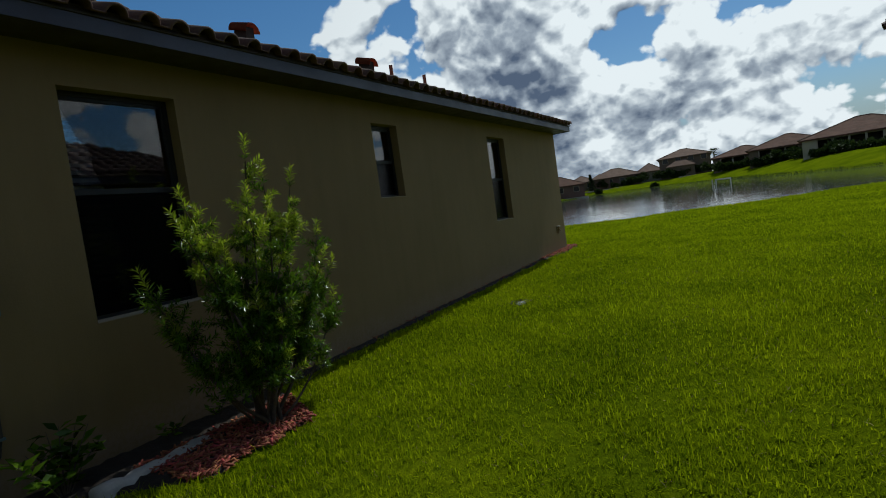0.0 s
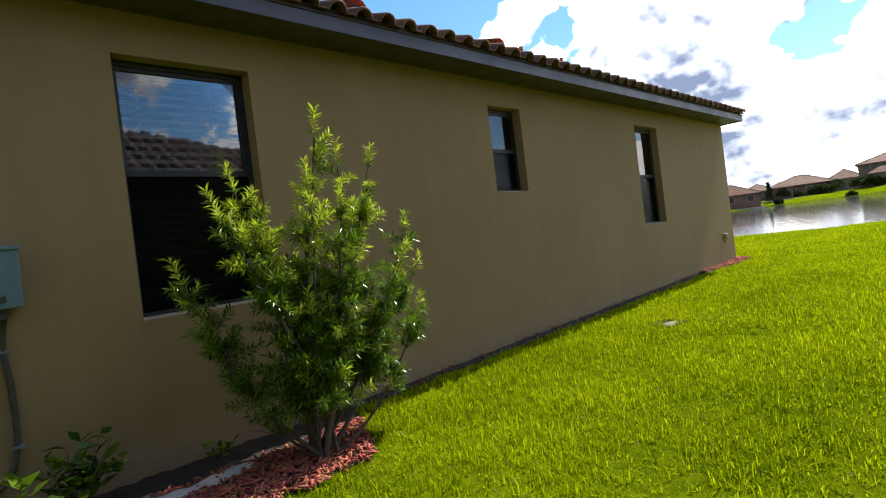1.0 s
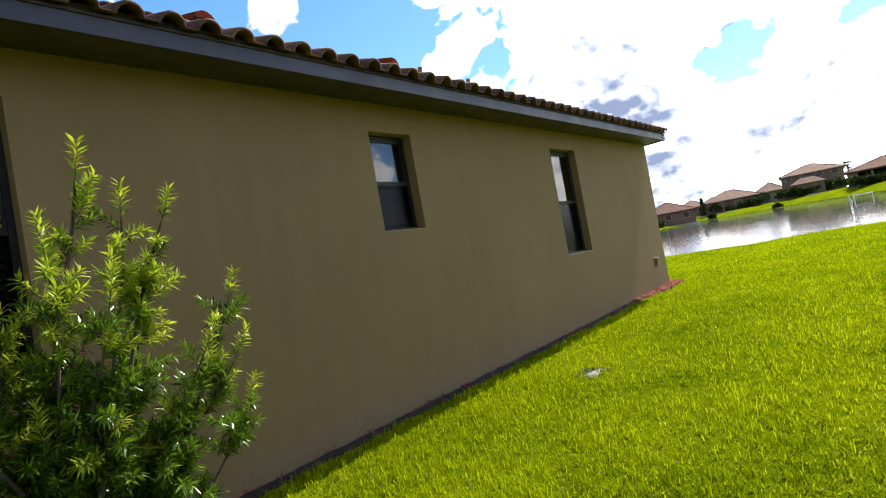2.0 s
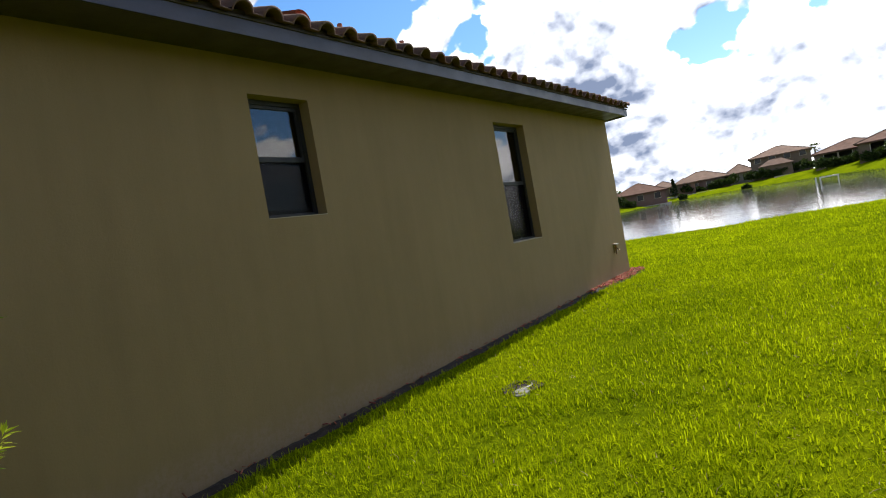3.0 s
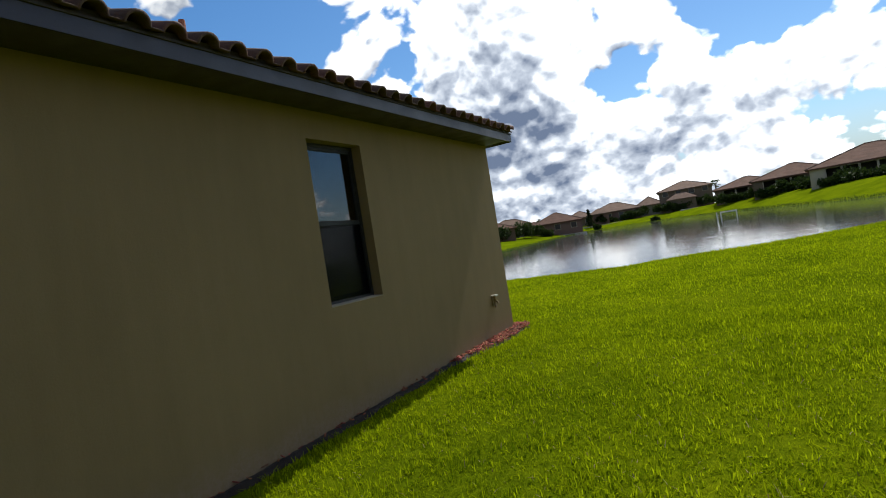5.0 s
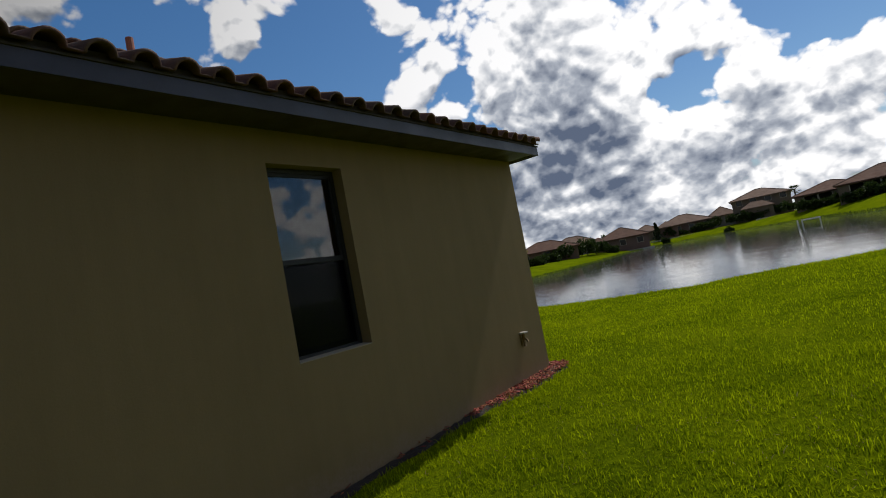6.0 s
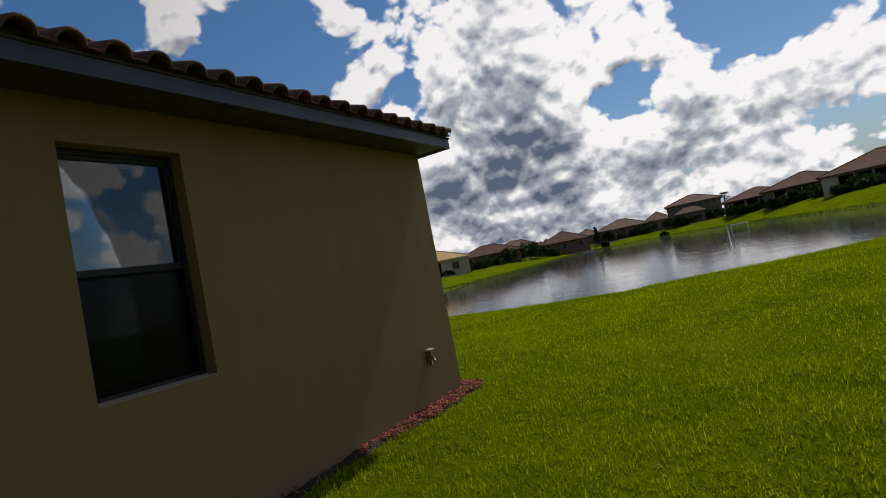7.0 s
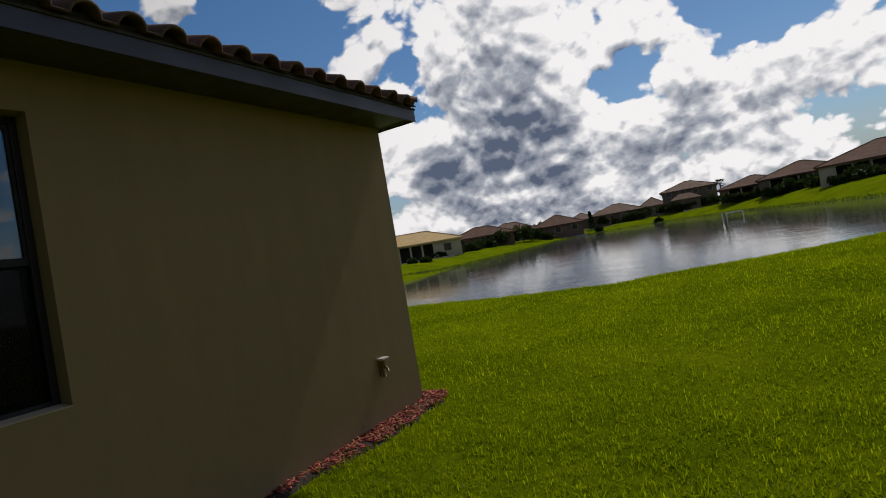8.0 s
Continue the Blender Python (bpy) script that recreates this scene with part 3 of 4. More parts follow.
    rise = math.asin(run.z)
    for k in range(18):
        ob = new("hip_cap", cap)
        ob.parent = roof
        p = Vector((e + 0.02, n0 + 0.02, ROOF_Z + 0.06)) + run * 0.38 * k
        ob.matrix_basis = Matrix.Translation(p) @ Matrix.Rotation(radians(45), 4, "Z") @ Matrix.Rotation(rise, 4, "Y")


def roof_height(x):
    return ROOF_Z + (EAVE_X - x) * math.tan(PITCH)


def build_vents():
    for y in (4.86, 7.63):
        v = thing("roof_vent", (-1.0, y, roof_height(-1.0) + 0.16), "red half-round tile vent hood on the roof", "roof vent", group="roof vents")
        bm = bmesh.new()
        prof = [(0.125 * math.cos(a), 0.135 * math.sin(a)) for a in np.linspace(math.pi, 0, 11)]
        rows = [[bm.verts.new((x, yy, zz + 0.13 - x * 0.3)) for yy, zz in prof] for x in (0.14, -0.18)]
        for k in range(10):
            bm.faces.new((rows[0][k], rows[0][k + 1], rows[1][k + 1], rows[1][k]))
        bmesh.ops.solidify(bm, geom=bm.faces[:], thickness=0.018)
        part("hood", bm, VENT_RED, v, smooth=True)
        part("throat", boxed(((-0.14, -0.075, -0.22), (0.08, 0.075, 0.18)), bevel=0.01), MORTAR, v)
        part("flashing", boxed(((-0.22, -0.16, -0.07), (0.16, 0.16, -0.05)), bevel=0.005), VENT_RED, v)
    for y in (8.38, 9.62):
        v = thing("vent_pipe", (-1.0, y, roof_height(-1.0)), "short dark plumbing vent pipe through the roof tiles", "vent pipe", group="vent pipes")
        part("pipe", tube(bmesh.new(), [(0, 0, -0.1), (0, 0, 0.41)], 0.035, 12), VENT_RED, v)
        part("collar", tube(bmesh.new(), [(0, 0, 0.0), (0, 0, 0.13), (0, 0, 0.16)], [0.085, 0.06, 0.04], 12), MORTAR, v)


build_walls()
for index, (opening, blinds, label) in enumerate(zip(OPENINGS, (True, True, False), (
        "single-hung bronze window with a closed slat blind", "small high single-hung bronze window with a slat blind",
        "tall single-hung bronze window mirroring the sky")), 1):
    build_window(index, *opening, blinds, label, 0.56 if index == 1 else 0.5)
build_roof()
build_vents()


# ---- planting and small things by the wall ----
def leaf_cloud(name, roots, ways, ups, length, width, mat, fold=0.25):
    """Many narrow leaves in one mesh: arrays of roots, directions and up vectors."""
    ways = ways / np.linalg.norm(ways, axis=1, keepdims=True)
    side = np.cross(ways, ups)
    side /= np.linalg.norm(side, axis=1, keepdims=True) + 1e-9
    nrm = np.cross(side, ways)
    L, W = length[:, None], width[:, None]
    a = roots
    l, r = roots + ways * L * 0.45 - side * W + nrm * W * fold, roots + ways * L * 0.45 + side * W + nrm * W * fold
    m = roots + ways * L * 0.5
    t = roots + ways * L - nrm * L * 0.10
    v = np.stack([a, l, m, r, t], 1).reshape(-1, 3)
    base = np.arange(len(roots))[:, None] * 5
    f = np.concatenate([base + np.array(q) for q in ((0, 2, 1), (0, 3, 2), (1, 2, 4), (2, 3, 4))])
    return raw_mesh(name, v, f, mat)


def build_podocarpus():
    """Upright many-stemmed shrub with narrow leaves, and bright new shoots at its tips."""
    foot = Vector((0.92, 2.51, ground_at(0.92, 2.51)))
    shrub = thing("shrub", foot, "tall podocarpus shrub with bright yellow-green new shoots by the wall", "shrub")
    rng = np.random.default_rng(11)
    tops = [((0.62, 3.02, 2.36), 0.030), ((0.75, 3.42, 2.05), 0.022), ((0.55, 3.25, 2.12), 0.018), ((0.60, 2.28, 1.86), 0.022), ((0.80, 2.02, 1.66), 0.018), ((0.55, 1.84, 1.20), 0.016),
            ((0.42, 2.50, 1.72), 0.018), ((0.85, 2.72, 1.85), 0.018), ((0.62, 3.86, 1.46), 0.018), ((0.78, 3.72, 1.05), 0.014), ((0.90, 2.30, 1.30), 0.014), ((1.05, 2.9, 1.5), 0.014),
            ((0.42, 3.35, 1.55), 0.014), ((0.95, 3.45, 1.15), 0.013), ((0.72, 3.78, 0.70), 0.012), ((0.62, 1.98, 0.80), 0.012), ((0.36, 2.85, 1.25), 0.012), ((0.95, 2.55, 0.85), 0.010)]
    roots, ways, fresh = [], [], []
    twig_bm = bmesh.new()
    for (end, radius) in tops:
        end = Vector((end[0] + 0.12, 2.82 + (end[1] - 2.9) * 0.93, -0.2 + (end[2] + 0.2) * 0.92))
        start = foot + Vector((rng.uniform(-0.10, 0.10), rng.uniform(-0.12, 0.12), -0.04))
        span = end - start
        bow = Vector((rng.uniform(-0.10, 0.10), rng.uniform(-0.10, 0.10), -0.10))
        line = []
        for s in np.linspace(0, 1, 9):
            out = s ** 1.25
            line.append(Vector((start.x + span.x * out, start.y + span.y * out, start.z + span.z * s)) + bow * math.sin(math.pi * s) + Vector((rng.normal(0, 0.012), rng.normal(0, 0.012), 0)) * (s > 0.1))
        stem = bmesh.new()
        tube(stem, [p - foot for p in line], [radius * (1 - 0.82 * s) + 0.002 for s in np.linspace(0, 1, 9)], 7)
        part("stem", stem, BARK, shrub, smooth=True)
        shoots = [(line[-1], (line[-1] - line[-2]).normalized(), 0.20, True)]
        length = span.length
        for _ in range(int(12 + 13 * length)):
            s = rng.uniform(0.34, 0.99)
            k = s * 8
            i = min(int(k), 7)
            p = line[i].lerp(line[i + 1], k - i)
            a = rng.uniform(0, 2 * math.pi)
            way = Vector((math.cos(a), math.sin(a), rng.uniform(-0.15, 0.85))).normalized()
            shoots.append((p, way, rng.uniform(0.12, 0.31) * (1.2 - 0.6 * s), rng.random() < 0.12 + 0.72 * (s > 0.74) * (end.z > 1.4)))
        for p, way, ln, young in shoots:
            q = p + way * ln + Vector((0, 0, 0.04))
            if q.x < 0.06:
                q.x = 0.06 + rng.uniform(0, 0.05)
            tube(twig_bm, [p - foot, (p.lerp(q, 0.5) + Vector((0, 0, -0.01))) - foot, q - foot], [0.0035, 0.0028, 0.0012], 4, False)
            count = int(30 + 110 * ln)
            along = np.linspace(0.08, 1.0, count)
            spin = np.arange(count) * 2.4 + rng.uniform(0, 6)
            w = np.array((q - p).normalized())
            s1 = np.cross(w, [0.2, 0.3, 0.93])
            s1 /= np.linalg.norm(s1) + 1e-9
            s2 = np.cross(w, s1)
            at = np.array(p)[None] + (np.array(q) - np.array(p))[None] * along[:, None]
            spread = np.where(along > 0.85, 0.55, 1.0)[:, None]
            dirs = w[None] * (0.62 + rng.normal(0, 0.15, (count, 1))) + (s1[None] * np.cos(spin)[:, None] + s2[None] * np.sin(spin)[:, None]) * spread + rng.normal(0, 0.14, (count, 3))
            roots.append(at)
            ways.append(dirs)
            fresh.append(np.full(count, young) & (along > 0.25))
    tagged(part("branchwork", twig_bm, BARK, shrub), "thin brown twigs", kind="stuff")
    roots, ways, fresh = np.concatenate(roots), np.concatenate(ways), np.concatenate(fresh)
    keep = (roots[:, 0] + 0.08 * ways[:, 0] / np.linalg.norm(ways, axis=1) > 0.03) & (roots[:, 2] > foot.z + 0.36)
    roots, ways, fresh = roots[keep] - np.array(foot), ways[keep], fresh[keep]
    n = len(roots)
    ups = np.tile([0.1, 0.05, 1.0], (n, 1)) + rng.normal(0, 0.35, (n, 3))
    length, width = rng.uniform(0.050, 0.088, n), rng.uniform(0.0055, 0.0088, n)
    for name, mask, mat, label in (("crown", ~fresh, LEAF, "dark glossy narrow leaves"), ("new_growth", fresh, TIP, "bright yellow-green young shoots")):
        ob = new(name, leaf_cloud(name, roots[mask], ways[mask], ups[mask], length[mask], width[mask], mat))
        ob.parent = shrub
        tagged(ob, label)


def build_low_plant(x, y, height, leaves, seed, label, size=0.075, twist=0.0, group=""):
    """Low broad-leaved plant."""
    foot = Vector((x, y, ground_at(x, y)))
    plant = thing("low_plant", foot, label, "plant", group=group)
    rng = np.random.default_rng(seed)
    roots, ways = [], []
    for k in range(max(3, leaves // 11)):
        a = rng.uniform(0, 2 * math.pi)
        top = Vector((math.cos(a) * height * 0.45, math.sin(a) * height * 0.6, height * rng.uniform(0.5, 1.0)))
        if x + top.x < 0.05:
            top.x = 0.06 - x
        stem = bmesh.new()
        tube(stem, [(0, 0, -0.03), top * 0.5 + Vector((0, 0, 0.03)), top], [0.006, 0.004, 0.002], 5)
        part("stem", stem, BARK, plant)
        for j in range(11):
            s = rng.uniform(0.25, 1.0)
            b = rng.uniform(0, 2 * math.pi)
            roots.append(np.array(top) * s)
            ways.append([math.cos(b), math.sin(b), rng.uniform(0.0, 0.9)])
    n = len(roots)
    roots, ways = np.array(roots), np.array(ways)
    ways[:, 0] = np.where(roots[:, 0] + x < 0.1, np.abs(ways[:, 0]), ways[:, 0])
    ob = new("leaves", leaf_cloud("leaves", roots, ways, np.tile([0.0, 0.0, 1.0], (n, 1)) + rng.normal(0, 0.4, (n, 3)), rng.uniform(0.7, 1.3, n) * size, rng.uniform(0.22, 0.3, n) * size, LEAF))
    ob.parent = plant


def bed_edge(y):
    """How far the planting bed reaches out from the wall, along y (arrays)."""
    wob = 0.04 * np.sin(y * 5.1) + 0.03 * np.sin(y * 11.7 + 1)
    strip = 0.10 + 0.5 * wob
    corner = 0.30 * step(y, 12.3, 13.3) * (1 - step(y, 14.7, 15.3)) + wob * 0.7
    bush = 1.36 * step(y, 0.5, 1.9) * np.sqrt(np.clip(1 - step(y, 2.4, 3.45), 0, 1)) + wob * 1.5
    return np.maximum(strip, np.maximum(corner, bush))


def in_bed(x, y):
    side = (x < bed_edge(y)) & (y < NORTH + 0.15)
    end = (y < NORTH + 0.26 + 0.05 * np.sin(x * 7)) & (x < 0.16)
    return side | end


def build_beds():
    # soil under the mulch, a thin uneven mound along the wall
    ys = np.arange(-4, NORTH + 0.02, 0.06)
    across = np.linspace(0, 1, 9)
    rows = []
    rng = np.random.default_rng(3)
    for y in ys:
        e = float(bed_edge(np.array([y]))[0]) + 0.05
        xs = across * e
        hump = 0.035 * np.sin(np.pi * np.clip(across * 0.9 + 0.1, 0, 1)) + rng.normal(0, 0.006, 9)
        hump[-1] = -0.03
        rows.append(np.stack([xs, np.full(9, y), land(xs, np.full(9, y)) + hump], -1))
    v = np.concatenate(rows)
    i = (np.arange(len(ys) - 1)[:, None] * 9 + np.arange(8)[None]).ravel()
    bed = new("planting_bed", raw_mesh("planting_bed", v, np.stack([i, i + 1, i + 10, i + 9], -1), SOIL, True))
    tagged(bed, "dark damp soil strip along the foot of the wall", "bed", kind="structure")
    # wood chips
    pts = []
    for (y0, y1, x0, x1, count) in ((12.35, 14.9, 0.01, 0.42, 1500), (1.55, 3.5, 0.5, 1.5, 3000), (3.5, 12.3, 0.0, 0.17, 160)):
        x, y = rng.uniform(x0, x1, count), rng.uniform(y0, y1, count)
        ok = x < bed_edge(y) - 0.01
        pts.append(np.stack([x[ok], y[ok]], -1))
    x, y = rng.uniform(-1.6, 0.18, 900), rng.uniform(NORTH + 0.01, NORTH + 0.27, 900)
    pts.append(np.stack([x, y], -1))
    pts = np.concatenate(pts)
    n = len(pts)
    z = land(pts[:, 0], pts[:, 1]) + 0.022 + rng.uniform(0, 0.03, n)
    yaw, tip, roll = rng.uniform(0, 2 * np.pi, n), rng.normal(0, 0.35, n), rng.normal(0, 0.4, n)
    long, wide, thick = rng.uniform(0.018, 0.045, n), rng.uniform(0.005, 0.011, n), rng.uniform(0.002, 0.005, n)
    u = np.stack([np.cos(yaw) * np.cos(tip), np.sin(yaw) * np.cos(tip), np.sin(tip)], -1)
    s = np.stack([-np.sin(yaw) * np.cos(roll), np.cos(yaw) * np.cos(roll), np.sin(roll)], -1)
    w = np.cross(u, s)
    c = np.concatenate([pts, z[:, None]], 1)
    vs = []
    for a, b, d in ((-1, -1, -1), (1, -0.7, -1), (0.9, 1, -1), (-1, 0.8, -1), (-1, -1, 1), (1, -0.7, 1), (0.9, 1, 1), (-1, 0.8, 1)):
        vs.append(c + u * (a * long)[:, None] + s * (b * wide)[:, None] + w * (d * thick)[:, None])
    v = np.stack(vs, 1).reshape(-1, 3)
    q = np.array([(4, 5, 6, 7), (0, 1, 5, 4), (1, 2, 6, 5), (2, 3, 7, 6), (3, 0, 4, 7)])
    f = (np.arange(n)[:, None, None] * 8 + q[None]).reshape(-1, 4)
    tagged(new("mulch", raw_mesh("mulch", v, f, MULCH)), "loose reddish wood chip mulch along the wall", "mulch", kind="stuff")


def build_edging():
    """Pale rough concrete piece lying in the bed."""
    e = thing("concrete_edging", (0.62, 1.75, ground_at(0.62, 1.75) + 0.01), "pale weathered concrete edging half buried in mulch", "edging")
    rng = random.Random(5)
    bm = bmesh.new()
    rows = []
    for k in range(15):
        y = -0.58 + k * 0.077
        w = 0.075 * (1 - 0.5 * max(0, k - 9) / 6) + rng.uniform(-0.022, 0.022)
        cx = 0.05 - 0.12 * max(0, (k - 6) / 8) ** 1.5 + rng.uniform(-0.018, 0.018)
        h = 0.062 + rng.uniform(-0.016, 0.016) - 0.03 * max(0, (k - 9) / 6)
        rows.append([bm.verts.new((cx + a * w, y, b * h)) for a, b in ((-1, -0.5), (-0.9, 0.6), (-0.45, 1.0), (0.4, 0.95), (0.9, 0.5), (1.05, -0.5))])
    for a, b in zip(rows, rows[1:]):
        for k in range(5):
            bm.faces.new((a[k], a[k + 1], b[k + 1], b[k]))
    bm.faces.new(rows[0][::-1])
    bm.faces.new(rows[-1])
    bmesh.ops.recalc_face_normals(bm, faces=bm.faces[:])
    part("block", bm, CONCRETE, e, smooth=True)


def build_utility_box():
    b = thing("utility_box", (0.0, 0.95, 1.33), "grey-blue metal utility box mounted on the wall", "utility box")
    part("back_plate", boxed(((0.001, -0.10, -0.185), (0.02, 0.10, 0.185)), bevel=0.004), BOX_GREY, b)
    part("cover", boxed(((0.0205, -0.108, -0.19), (0.13, 0.108, 0.19)), bevel=0.012), BOX_GREY, b)
    part("lid_lip", boxed(((0.021, -0.115, 0.17), (0.142, 0.115, 0.198)), bevel=0.006), BOX_GREY, b)
    part("latch", boxed(((0.13, -0.02, -0.15), (0.142, 0.02, -0.11)), bevel=0.003), CABLE, b)
    part("hub", tube(bmesh.new(), [(0.06, 0.0, -0.25), (0.06, 0.0, -0.185)], 0.026, 12), CABLE, b)
    c = thing("conduit", (0.0, 0.95, 1.08), "dark flexible conduit running down the wall from the box", "conduit")
    pts = [(0.06, 0.0, 0.0), (0.045, -0.01, -0.10), (0.032, -0.02, -0.22), (0.03, 0.0, -0.40), (0.03, 0.005, -0.60), (0.03, 0.0, -0.78), (0.03, -0.03, -0.92), (0.03, -0.10, -1.02), (0.035, -0.20, -1.08), (0.04, -0.36, -1.14), (0.05, -0.55, -1.26), (0.06, -0.62, -1.4)]
    part("sleeve", tube(bmesh.new(), pts, 0.019, 10), CABLE, c, smooth=True)
    for y, z in ((-0.018, -0.20), (0.0, -0.80)):
        part("clip", boxed(((0.001, y - 0.035, z - 0.012), (0.052, y + 0.028, z + 0.008)), bevel=0.003), BOX_GREY, c, "grey metal clip")


def build_hose_bib():
    h = thing("hose_bib", (0.0, 14.0, 0.58), "pale wall pipe stub with a capped top", "hose bib")
    part("wall_plate", boxed(((0.001, -0.035, -0.10), (0.012, 0.035, 0.09)), bevel=0.004), BRASS, h)
    part("pipe", tube(bmesh.new(), [(0.04, 0, -0.11), (0.04, 0, 0.07)], 0.020, 12), BRASS, h, smooth=True)
    part("spout", tube(bmesh.new(), [(0.0, 0, 0.0), (0.05, 0, 0.0), (0.085, 0, -0.02), (0.095, 0, -0.05)], 0.014, 10), BRASS, h, smooth=True)
    part("cap", boxed(((0.002, -0.055, 0.068), (0.09, 0.06, 0.092)), bevel=0.008), CONCRETE, h, "pale cap")
    k = thing("pipe_cover", (0.0, 3.46, 0.80), "small round pale cover plate on the stucco wall", "cover plate")
    part("plate", tube(bmesh.new(), [(0.001, 0, 0), (0.012, 0, 0), (0.018, 0, 0)], [0.05, 0.05, 0.038], 20), SILL, k)
    part("screw", tube(bmesh.new(), [(0.016, 0, 0), (0.024, 0, 0)], 0.008, 8), BRASS, k)


def build_lawn_drain():
    x, y = 1.46, 7.26
    d = thing("lawn_drain", (x, y, ground_at(x, y)), "dirty white drain lid askew beside its dark lawn hole", "drain", turn=35)
    lid = bmesh.new()
    bmesh.ops.create_cone(lid, cap_ends=True, segments=28, radius1=0.082, radius2=0.076, depth=0.022)
    bmesh.ops.transform(lid, matrix=pose(0, 0, 0.010, 7, -6, 0), verts=lid.verts)
    part("lid", lid, LID, d, "dirty white lid")
    bm = bmesh.new()
    prof = [(0.115, 0.022), (0.10, 0.03), (0.09, 0.0), (0.085, -0.10)]
    rings = [[bm.verts.new((0.02 + r * math.cos(a), 0.20 + r * math.sin(a), z)) for a in np.linspace(0, 2 * math.pi, 25)[:-1]] for r, z in prof]
    for a, b in zip(rings, rings[1:]):
        for k in range(24):
            bm.faces.new((a[k], a[(k + 1) % 24], b[(k + 1) % 24], b[k]))
    part("collar", bm, CABLE, d, "dark pipe mouth")
    bm = bmesh.new()
    rng = random.Random(2)
    ring = [bm.verts.new((0.02 + (0.19 + rng.uniform(-0.03, 0.03)) * math.cos(a), 0.18 + (0.20 + rng.uniform(-0.04, 0.04)) * math.sin(a), 0.014 + rng.uniform(0, 0.006))) for a in np.linspace(0, 2 * math.pi, 19)[:-1]]
    mid = bm.verts.new((0.02, 0.2, 0.008))
    for k in range(18):
        bm.faces.new((ring[k], ring[(k + 1) % 18], mid))
    part("bare_soil", bm, SOIL, d)


build_podocarpus()
build_low_plant(0.40, 1.12, 0.52, 132, 21, "low dark broad-leaved plant in the mulch bed", 0.13)
build_low_plant(0.16, 2.62, 0.16, 22, 22, "small dark weed sprouting at the wall foot", 0.07, group="weeds by the wall")
build_low_plant(0.16, 2.12, 0.18, 22, 23, "small dark weed sprouting at the wall foot", 0.08, group="weeds by the wall")
build_beds()
build_edging()
build_utility_box()
build_hose_bib()
build_lawn_drain()


# ---- grass ----
def build_grass():
    rng = np.random.default_rng(7)

    def sow(name, x0, x1, y0, y1, density, tall, wide, label, mat, lean=0.7):
        n = int((x1 - x0) * (y1 - y0) * density)
        x, y = rng.uniform(x0, x1, n), rng.uniform(y0, y1, n)
        tuft = np.sin(x * 3.1 + 1.7 * np.sin(y * 2.3)) * np.sin(y * 2.7 + 1.3 * np.sin(x * 1.9))
        ok = ~((x < 0.02) & (y < NORTH + 0.02)) & ~in_bed(x, y) & (lake_inside(x, y) < 3.5)
        clump = np.sin(x * 17 + 2 * np.sin(y * 9)) * np.sin(y * 15 + 2 * np.sin(x * 11))
        ok &= rng.uniform(0, 1, n) < 0.62 + 0.18 * tuft + 0.34 * clump
        ok &= ((x - 1.37) ** 2 + (y - 7.40) ** 2) > 0.08 ** 2
        x, y, tuft, clump = x[ok], y[ok], tuft[ok], clump[ok]
        n = len(x)
        h = tall * rng.uniform(0.5, 1.4, n) * (1 + 0.25 * tuft + 0.25 * clump) * (1 + 0.2 * rng.normal(0, 1, n).clip(-1, 2))
        yaw = rng.uniform(0, 2 * np.pi, n)
        bend = np.abs(rng.normal(lean, 0.45, n))
        out = np.stack([np.cos(yaw), np.sin(yaw)], -1)
        side = np.stack([-out[:, 1], out[:, 0]], -1) * (wide * rng.uniform(0.6, 1.2, n))[:, None]
        z = land(x, y) - 0.004
        p = np.stack([x, y], -1)
        mid, tip = p + out * (h * bend * 0.32)[:, None], p + out * (h * bend * 1.05)[:, None]
        top = h * np.cos(np.clip(bend * 0.8, 0, 1.3))
        v = np.empty((n, 5, 3), np.float32)
        v[:, 0, :2], v[:, 1, :2], v[:, 2, :2], v[:, 3, :2], v[:, 4, :2] = p - side, p + side, mid - side * 0.85, mid + side * 0.85, tip
        v[:, 0, 2], v[:, 1, 2], v[:, 2, 2], v[:, 3, 2], v[:, 4, 2] = z, z, z + top * 0.6, z + top * 0.6, z + top
        f = (np.arange(n)[:, None, None] * 5 + np.array([(0, 1, 3), (0, 3, 2), (2, 3, 4)])[None]).reshape(-1, 3)
        tagged(new(name, raw_mesh(name, v.reshape(-1, 3), f, mat)), label, "grass", kind="stuff")
    sow("grass", 0.0, 5.6, -0.6, 7.5, 3300, 0.056, 0.0040, "dense bright green coarse lawn grass", BLADE)
    sow("grass", 0.0, 7.2, 7.5, 14.8, 2200, 0.052, 0.0044, "dense bright green coarse lawn grass", BLADE)
    sow("grass", -9.0, 11.0, 14.8, 21.0, 800, 0.052, 0.0058, "bright green lawn grass behind the house", BLADE)
    sow("grass", -10.0, 15.0, 21.0, 34.0, 300, 0.055, 0.0085, "bright green lawn grass on the pond bank", BLADE)
    sow("grass", 5.6, 9.0, 2.0, 7.5, 500, 0.060, 0.0060, "dense bright green coarse lawn grass", BLADE)
    sow("thatch", 0.2, 6.5, 0.6, 13.0, 70, 0.040, 0.0035, "scattered dry straw-coloured grass blades", STRAW, 1.1)


build_grass()


# ---- beyond: the neighbour, the far bank ----
def polar(az, dist):
    """A place seen from the end of the path, azimuth in degrees from +y towards -x."""
    return 3.7 - dist * math.sin(radians(az)), 9.26 + dist * math.cos(radians(az))


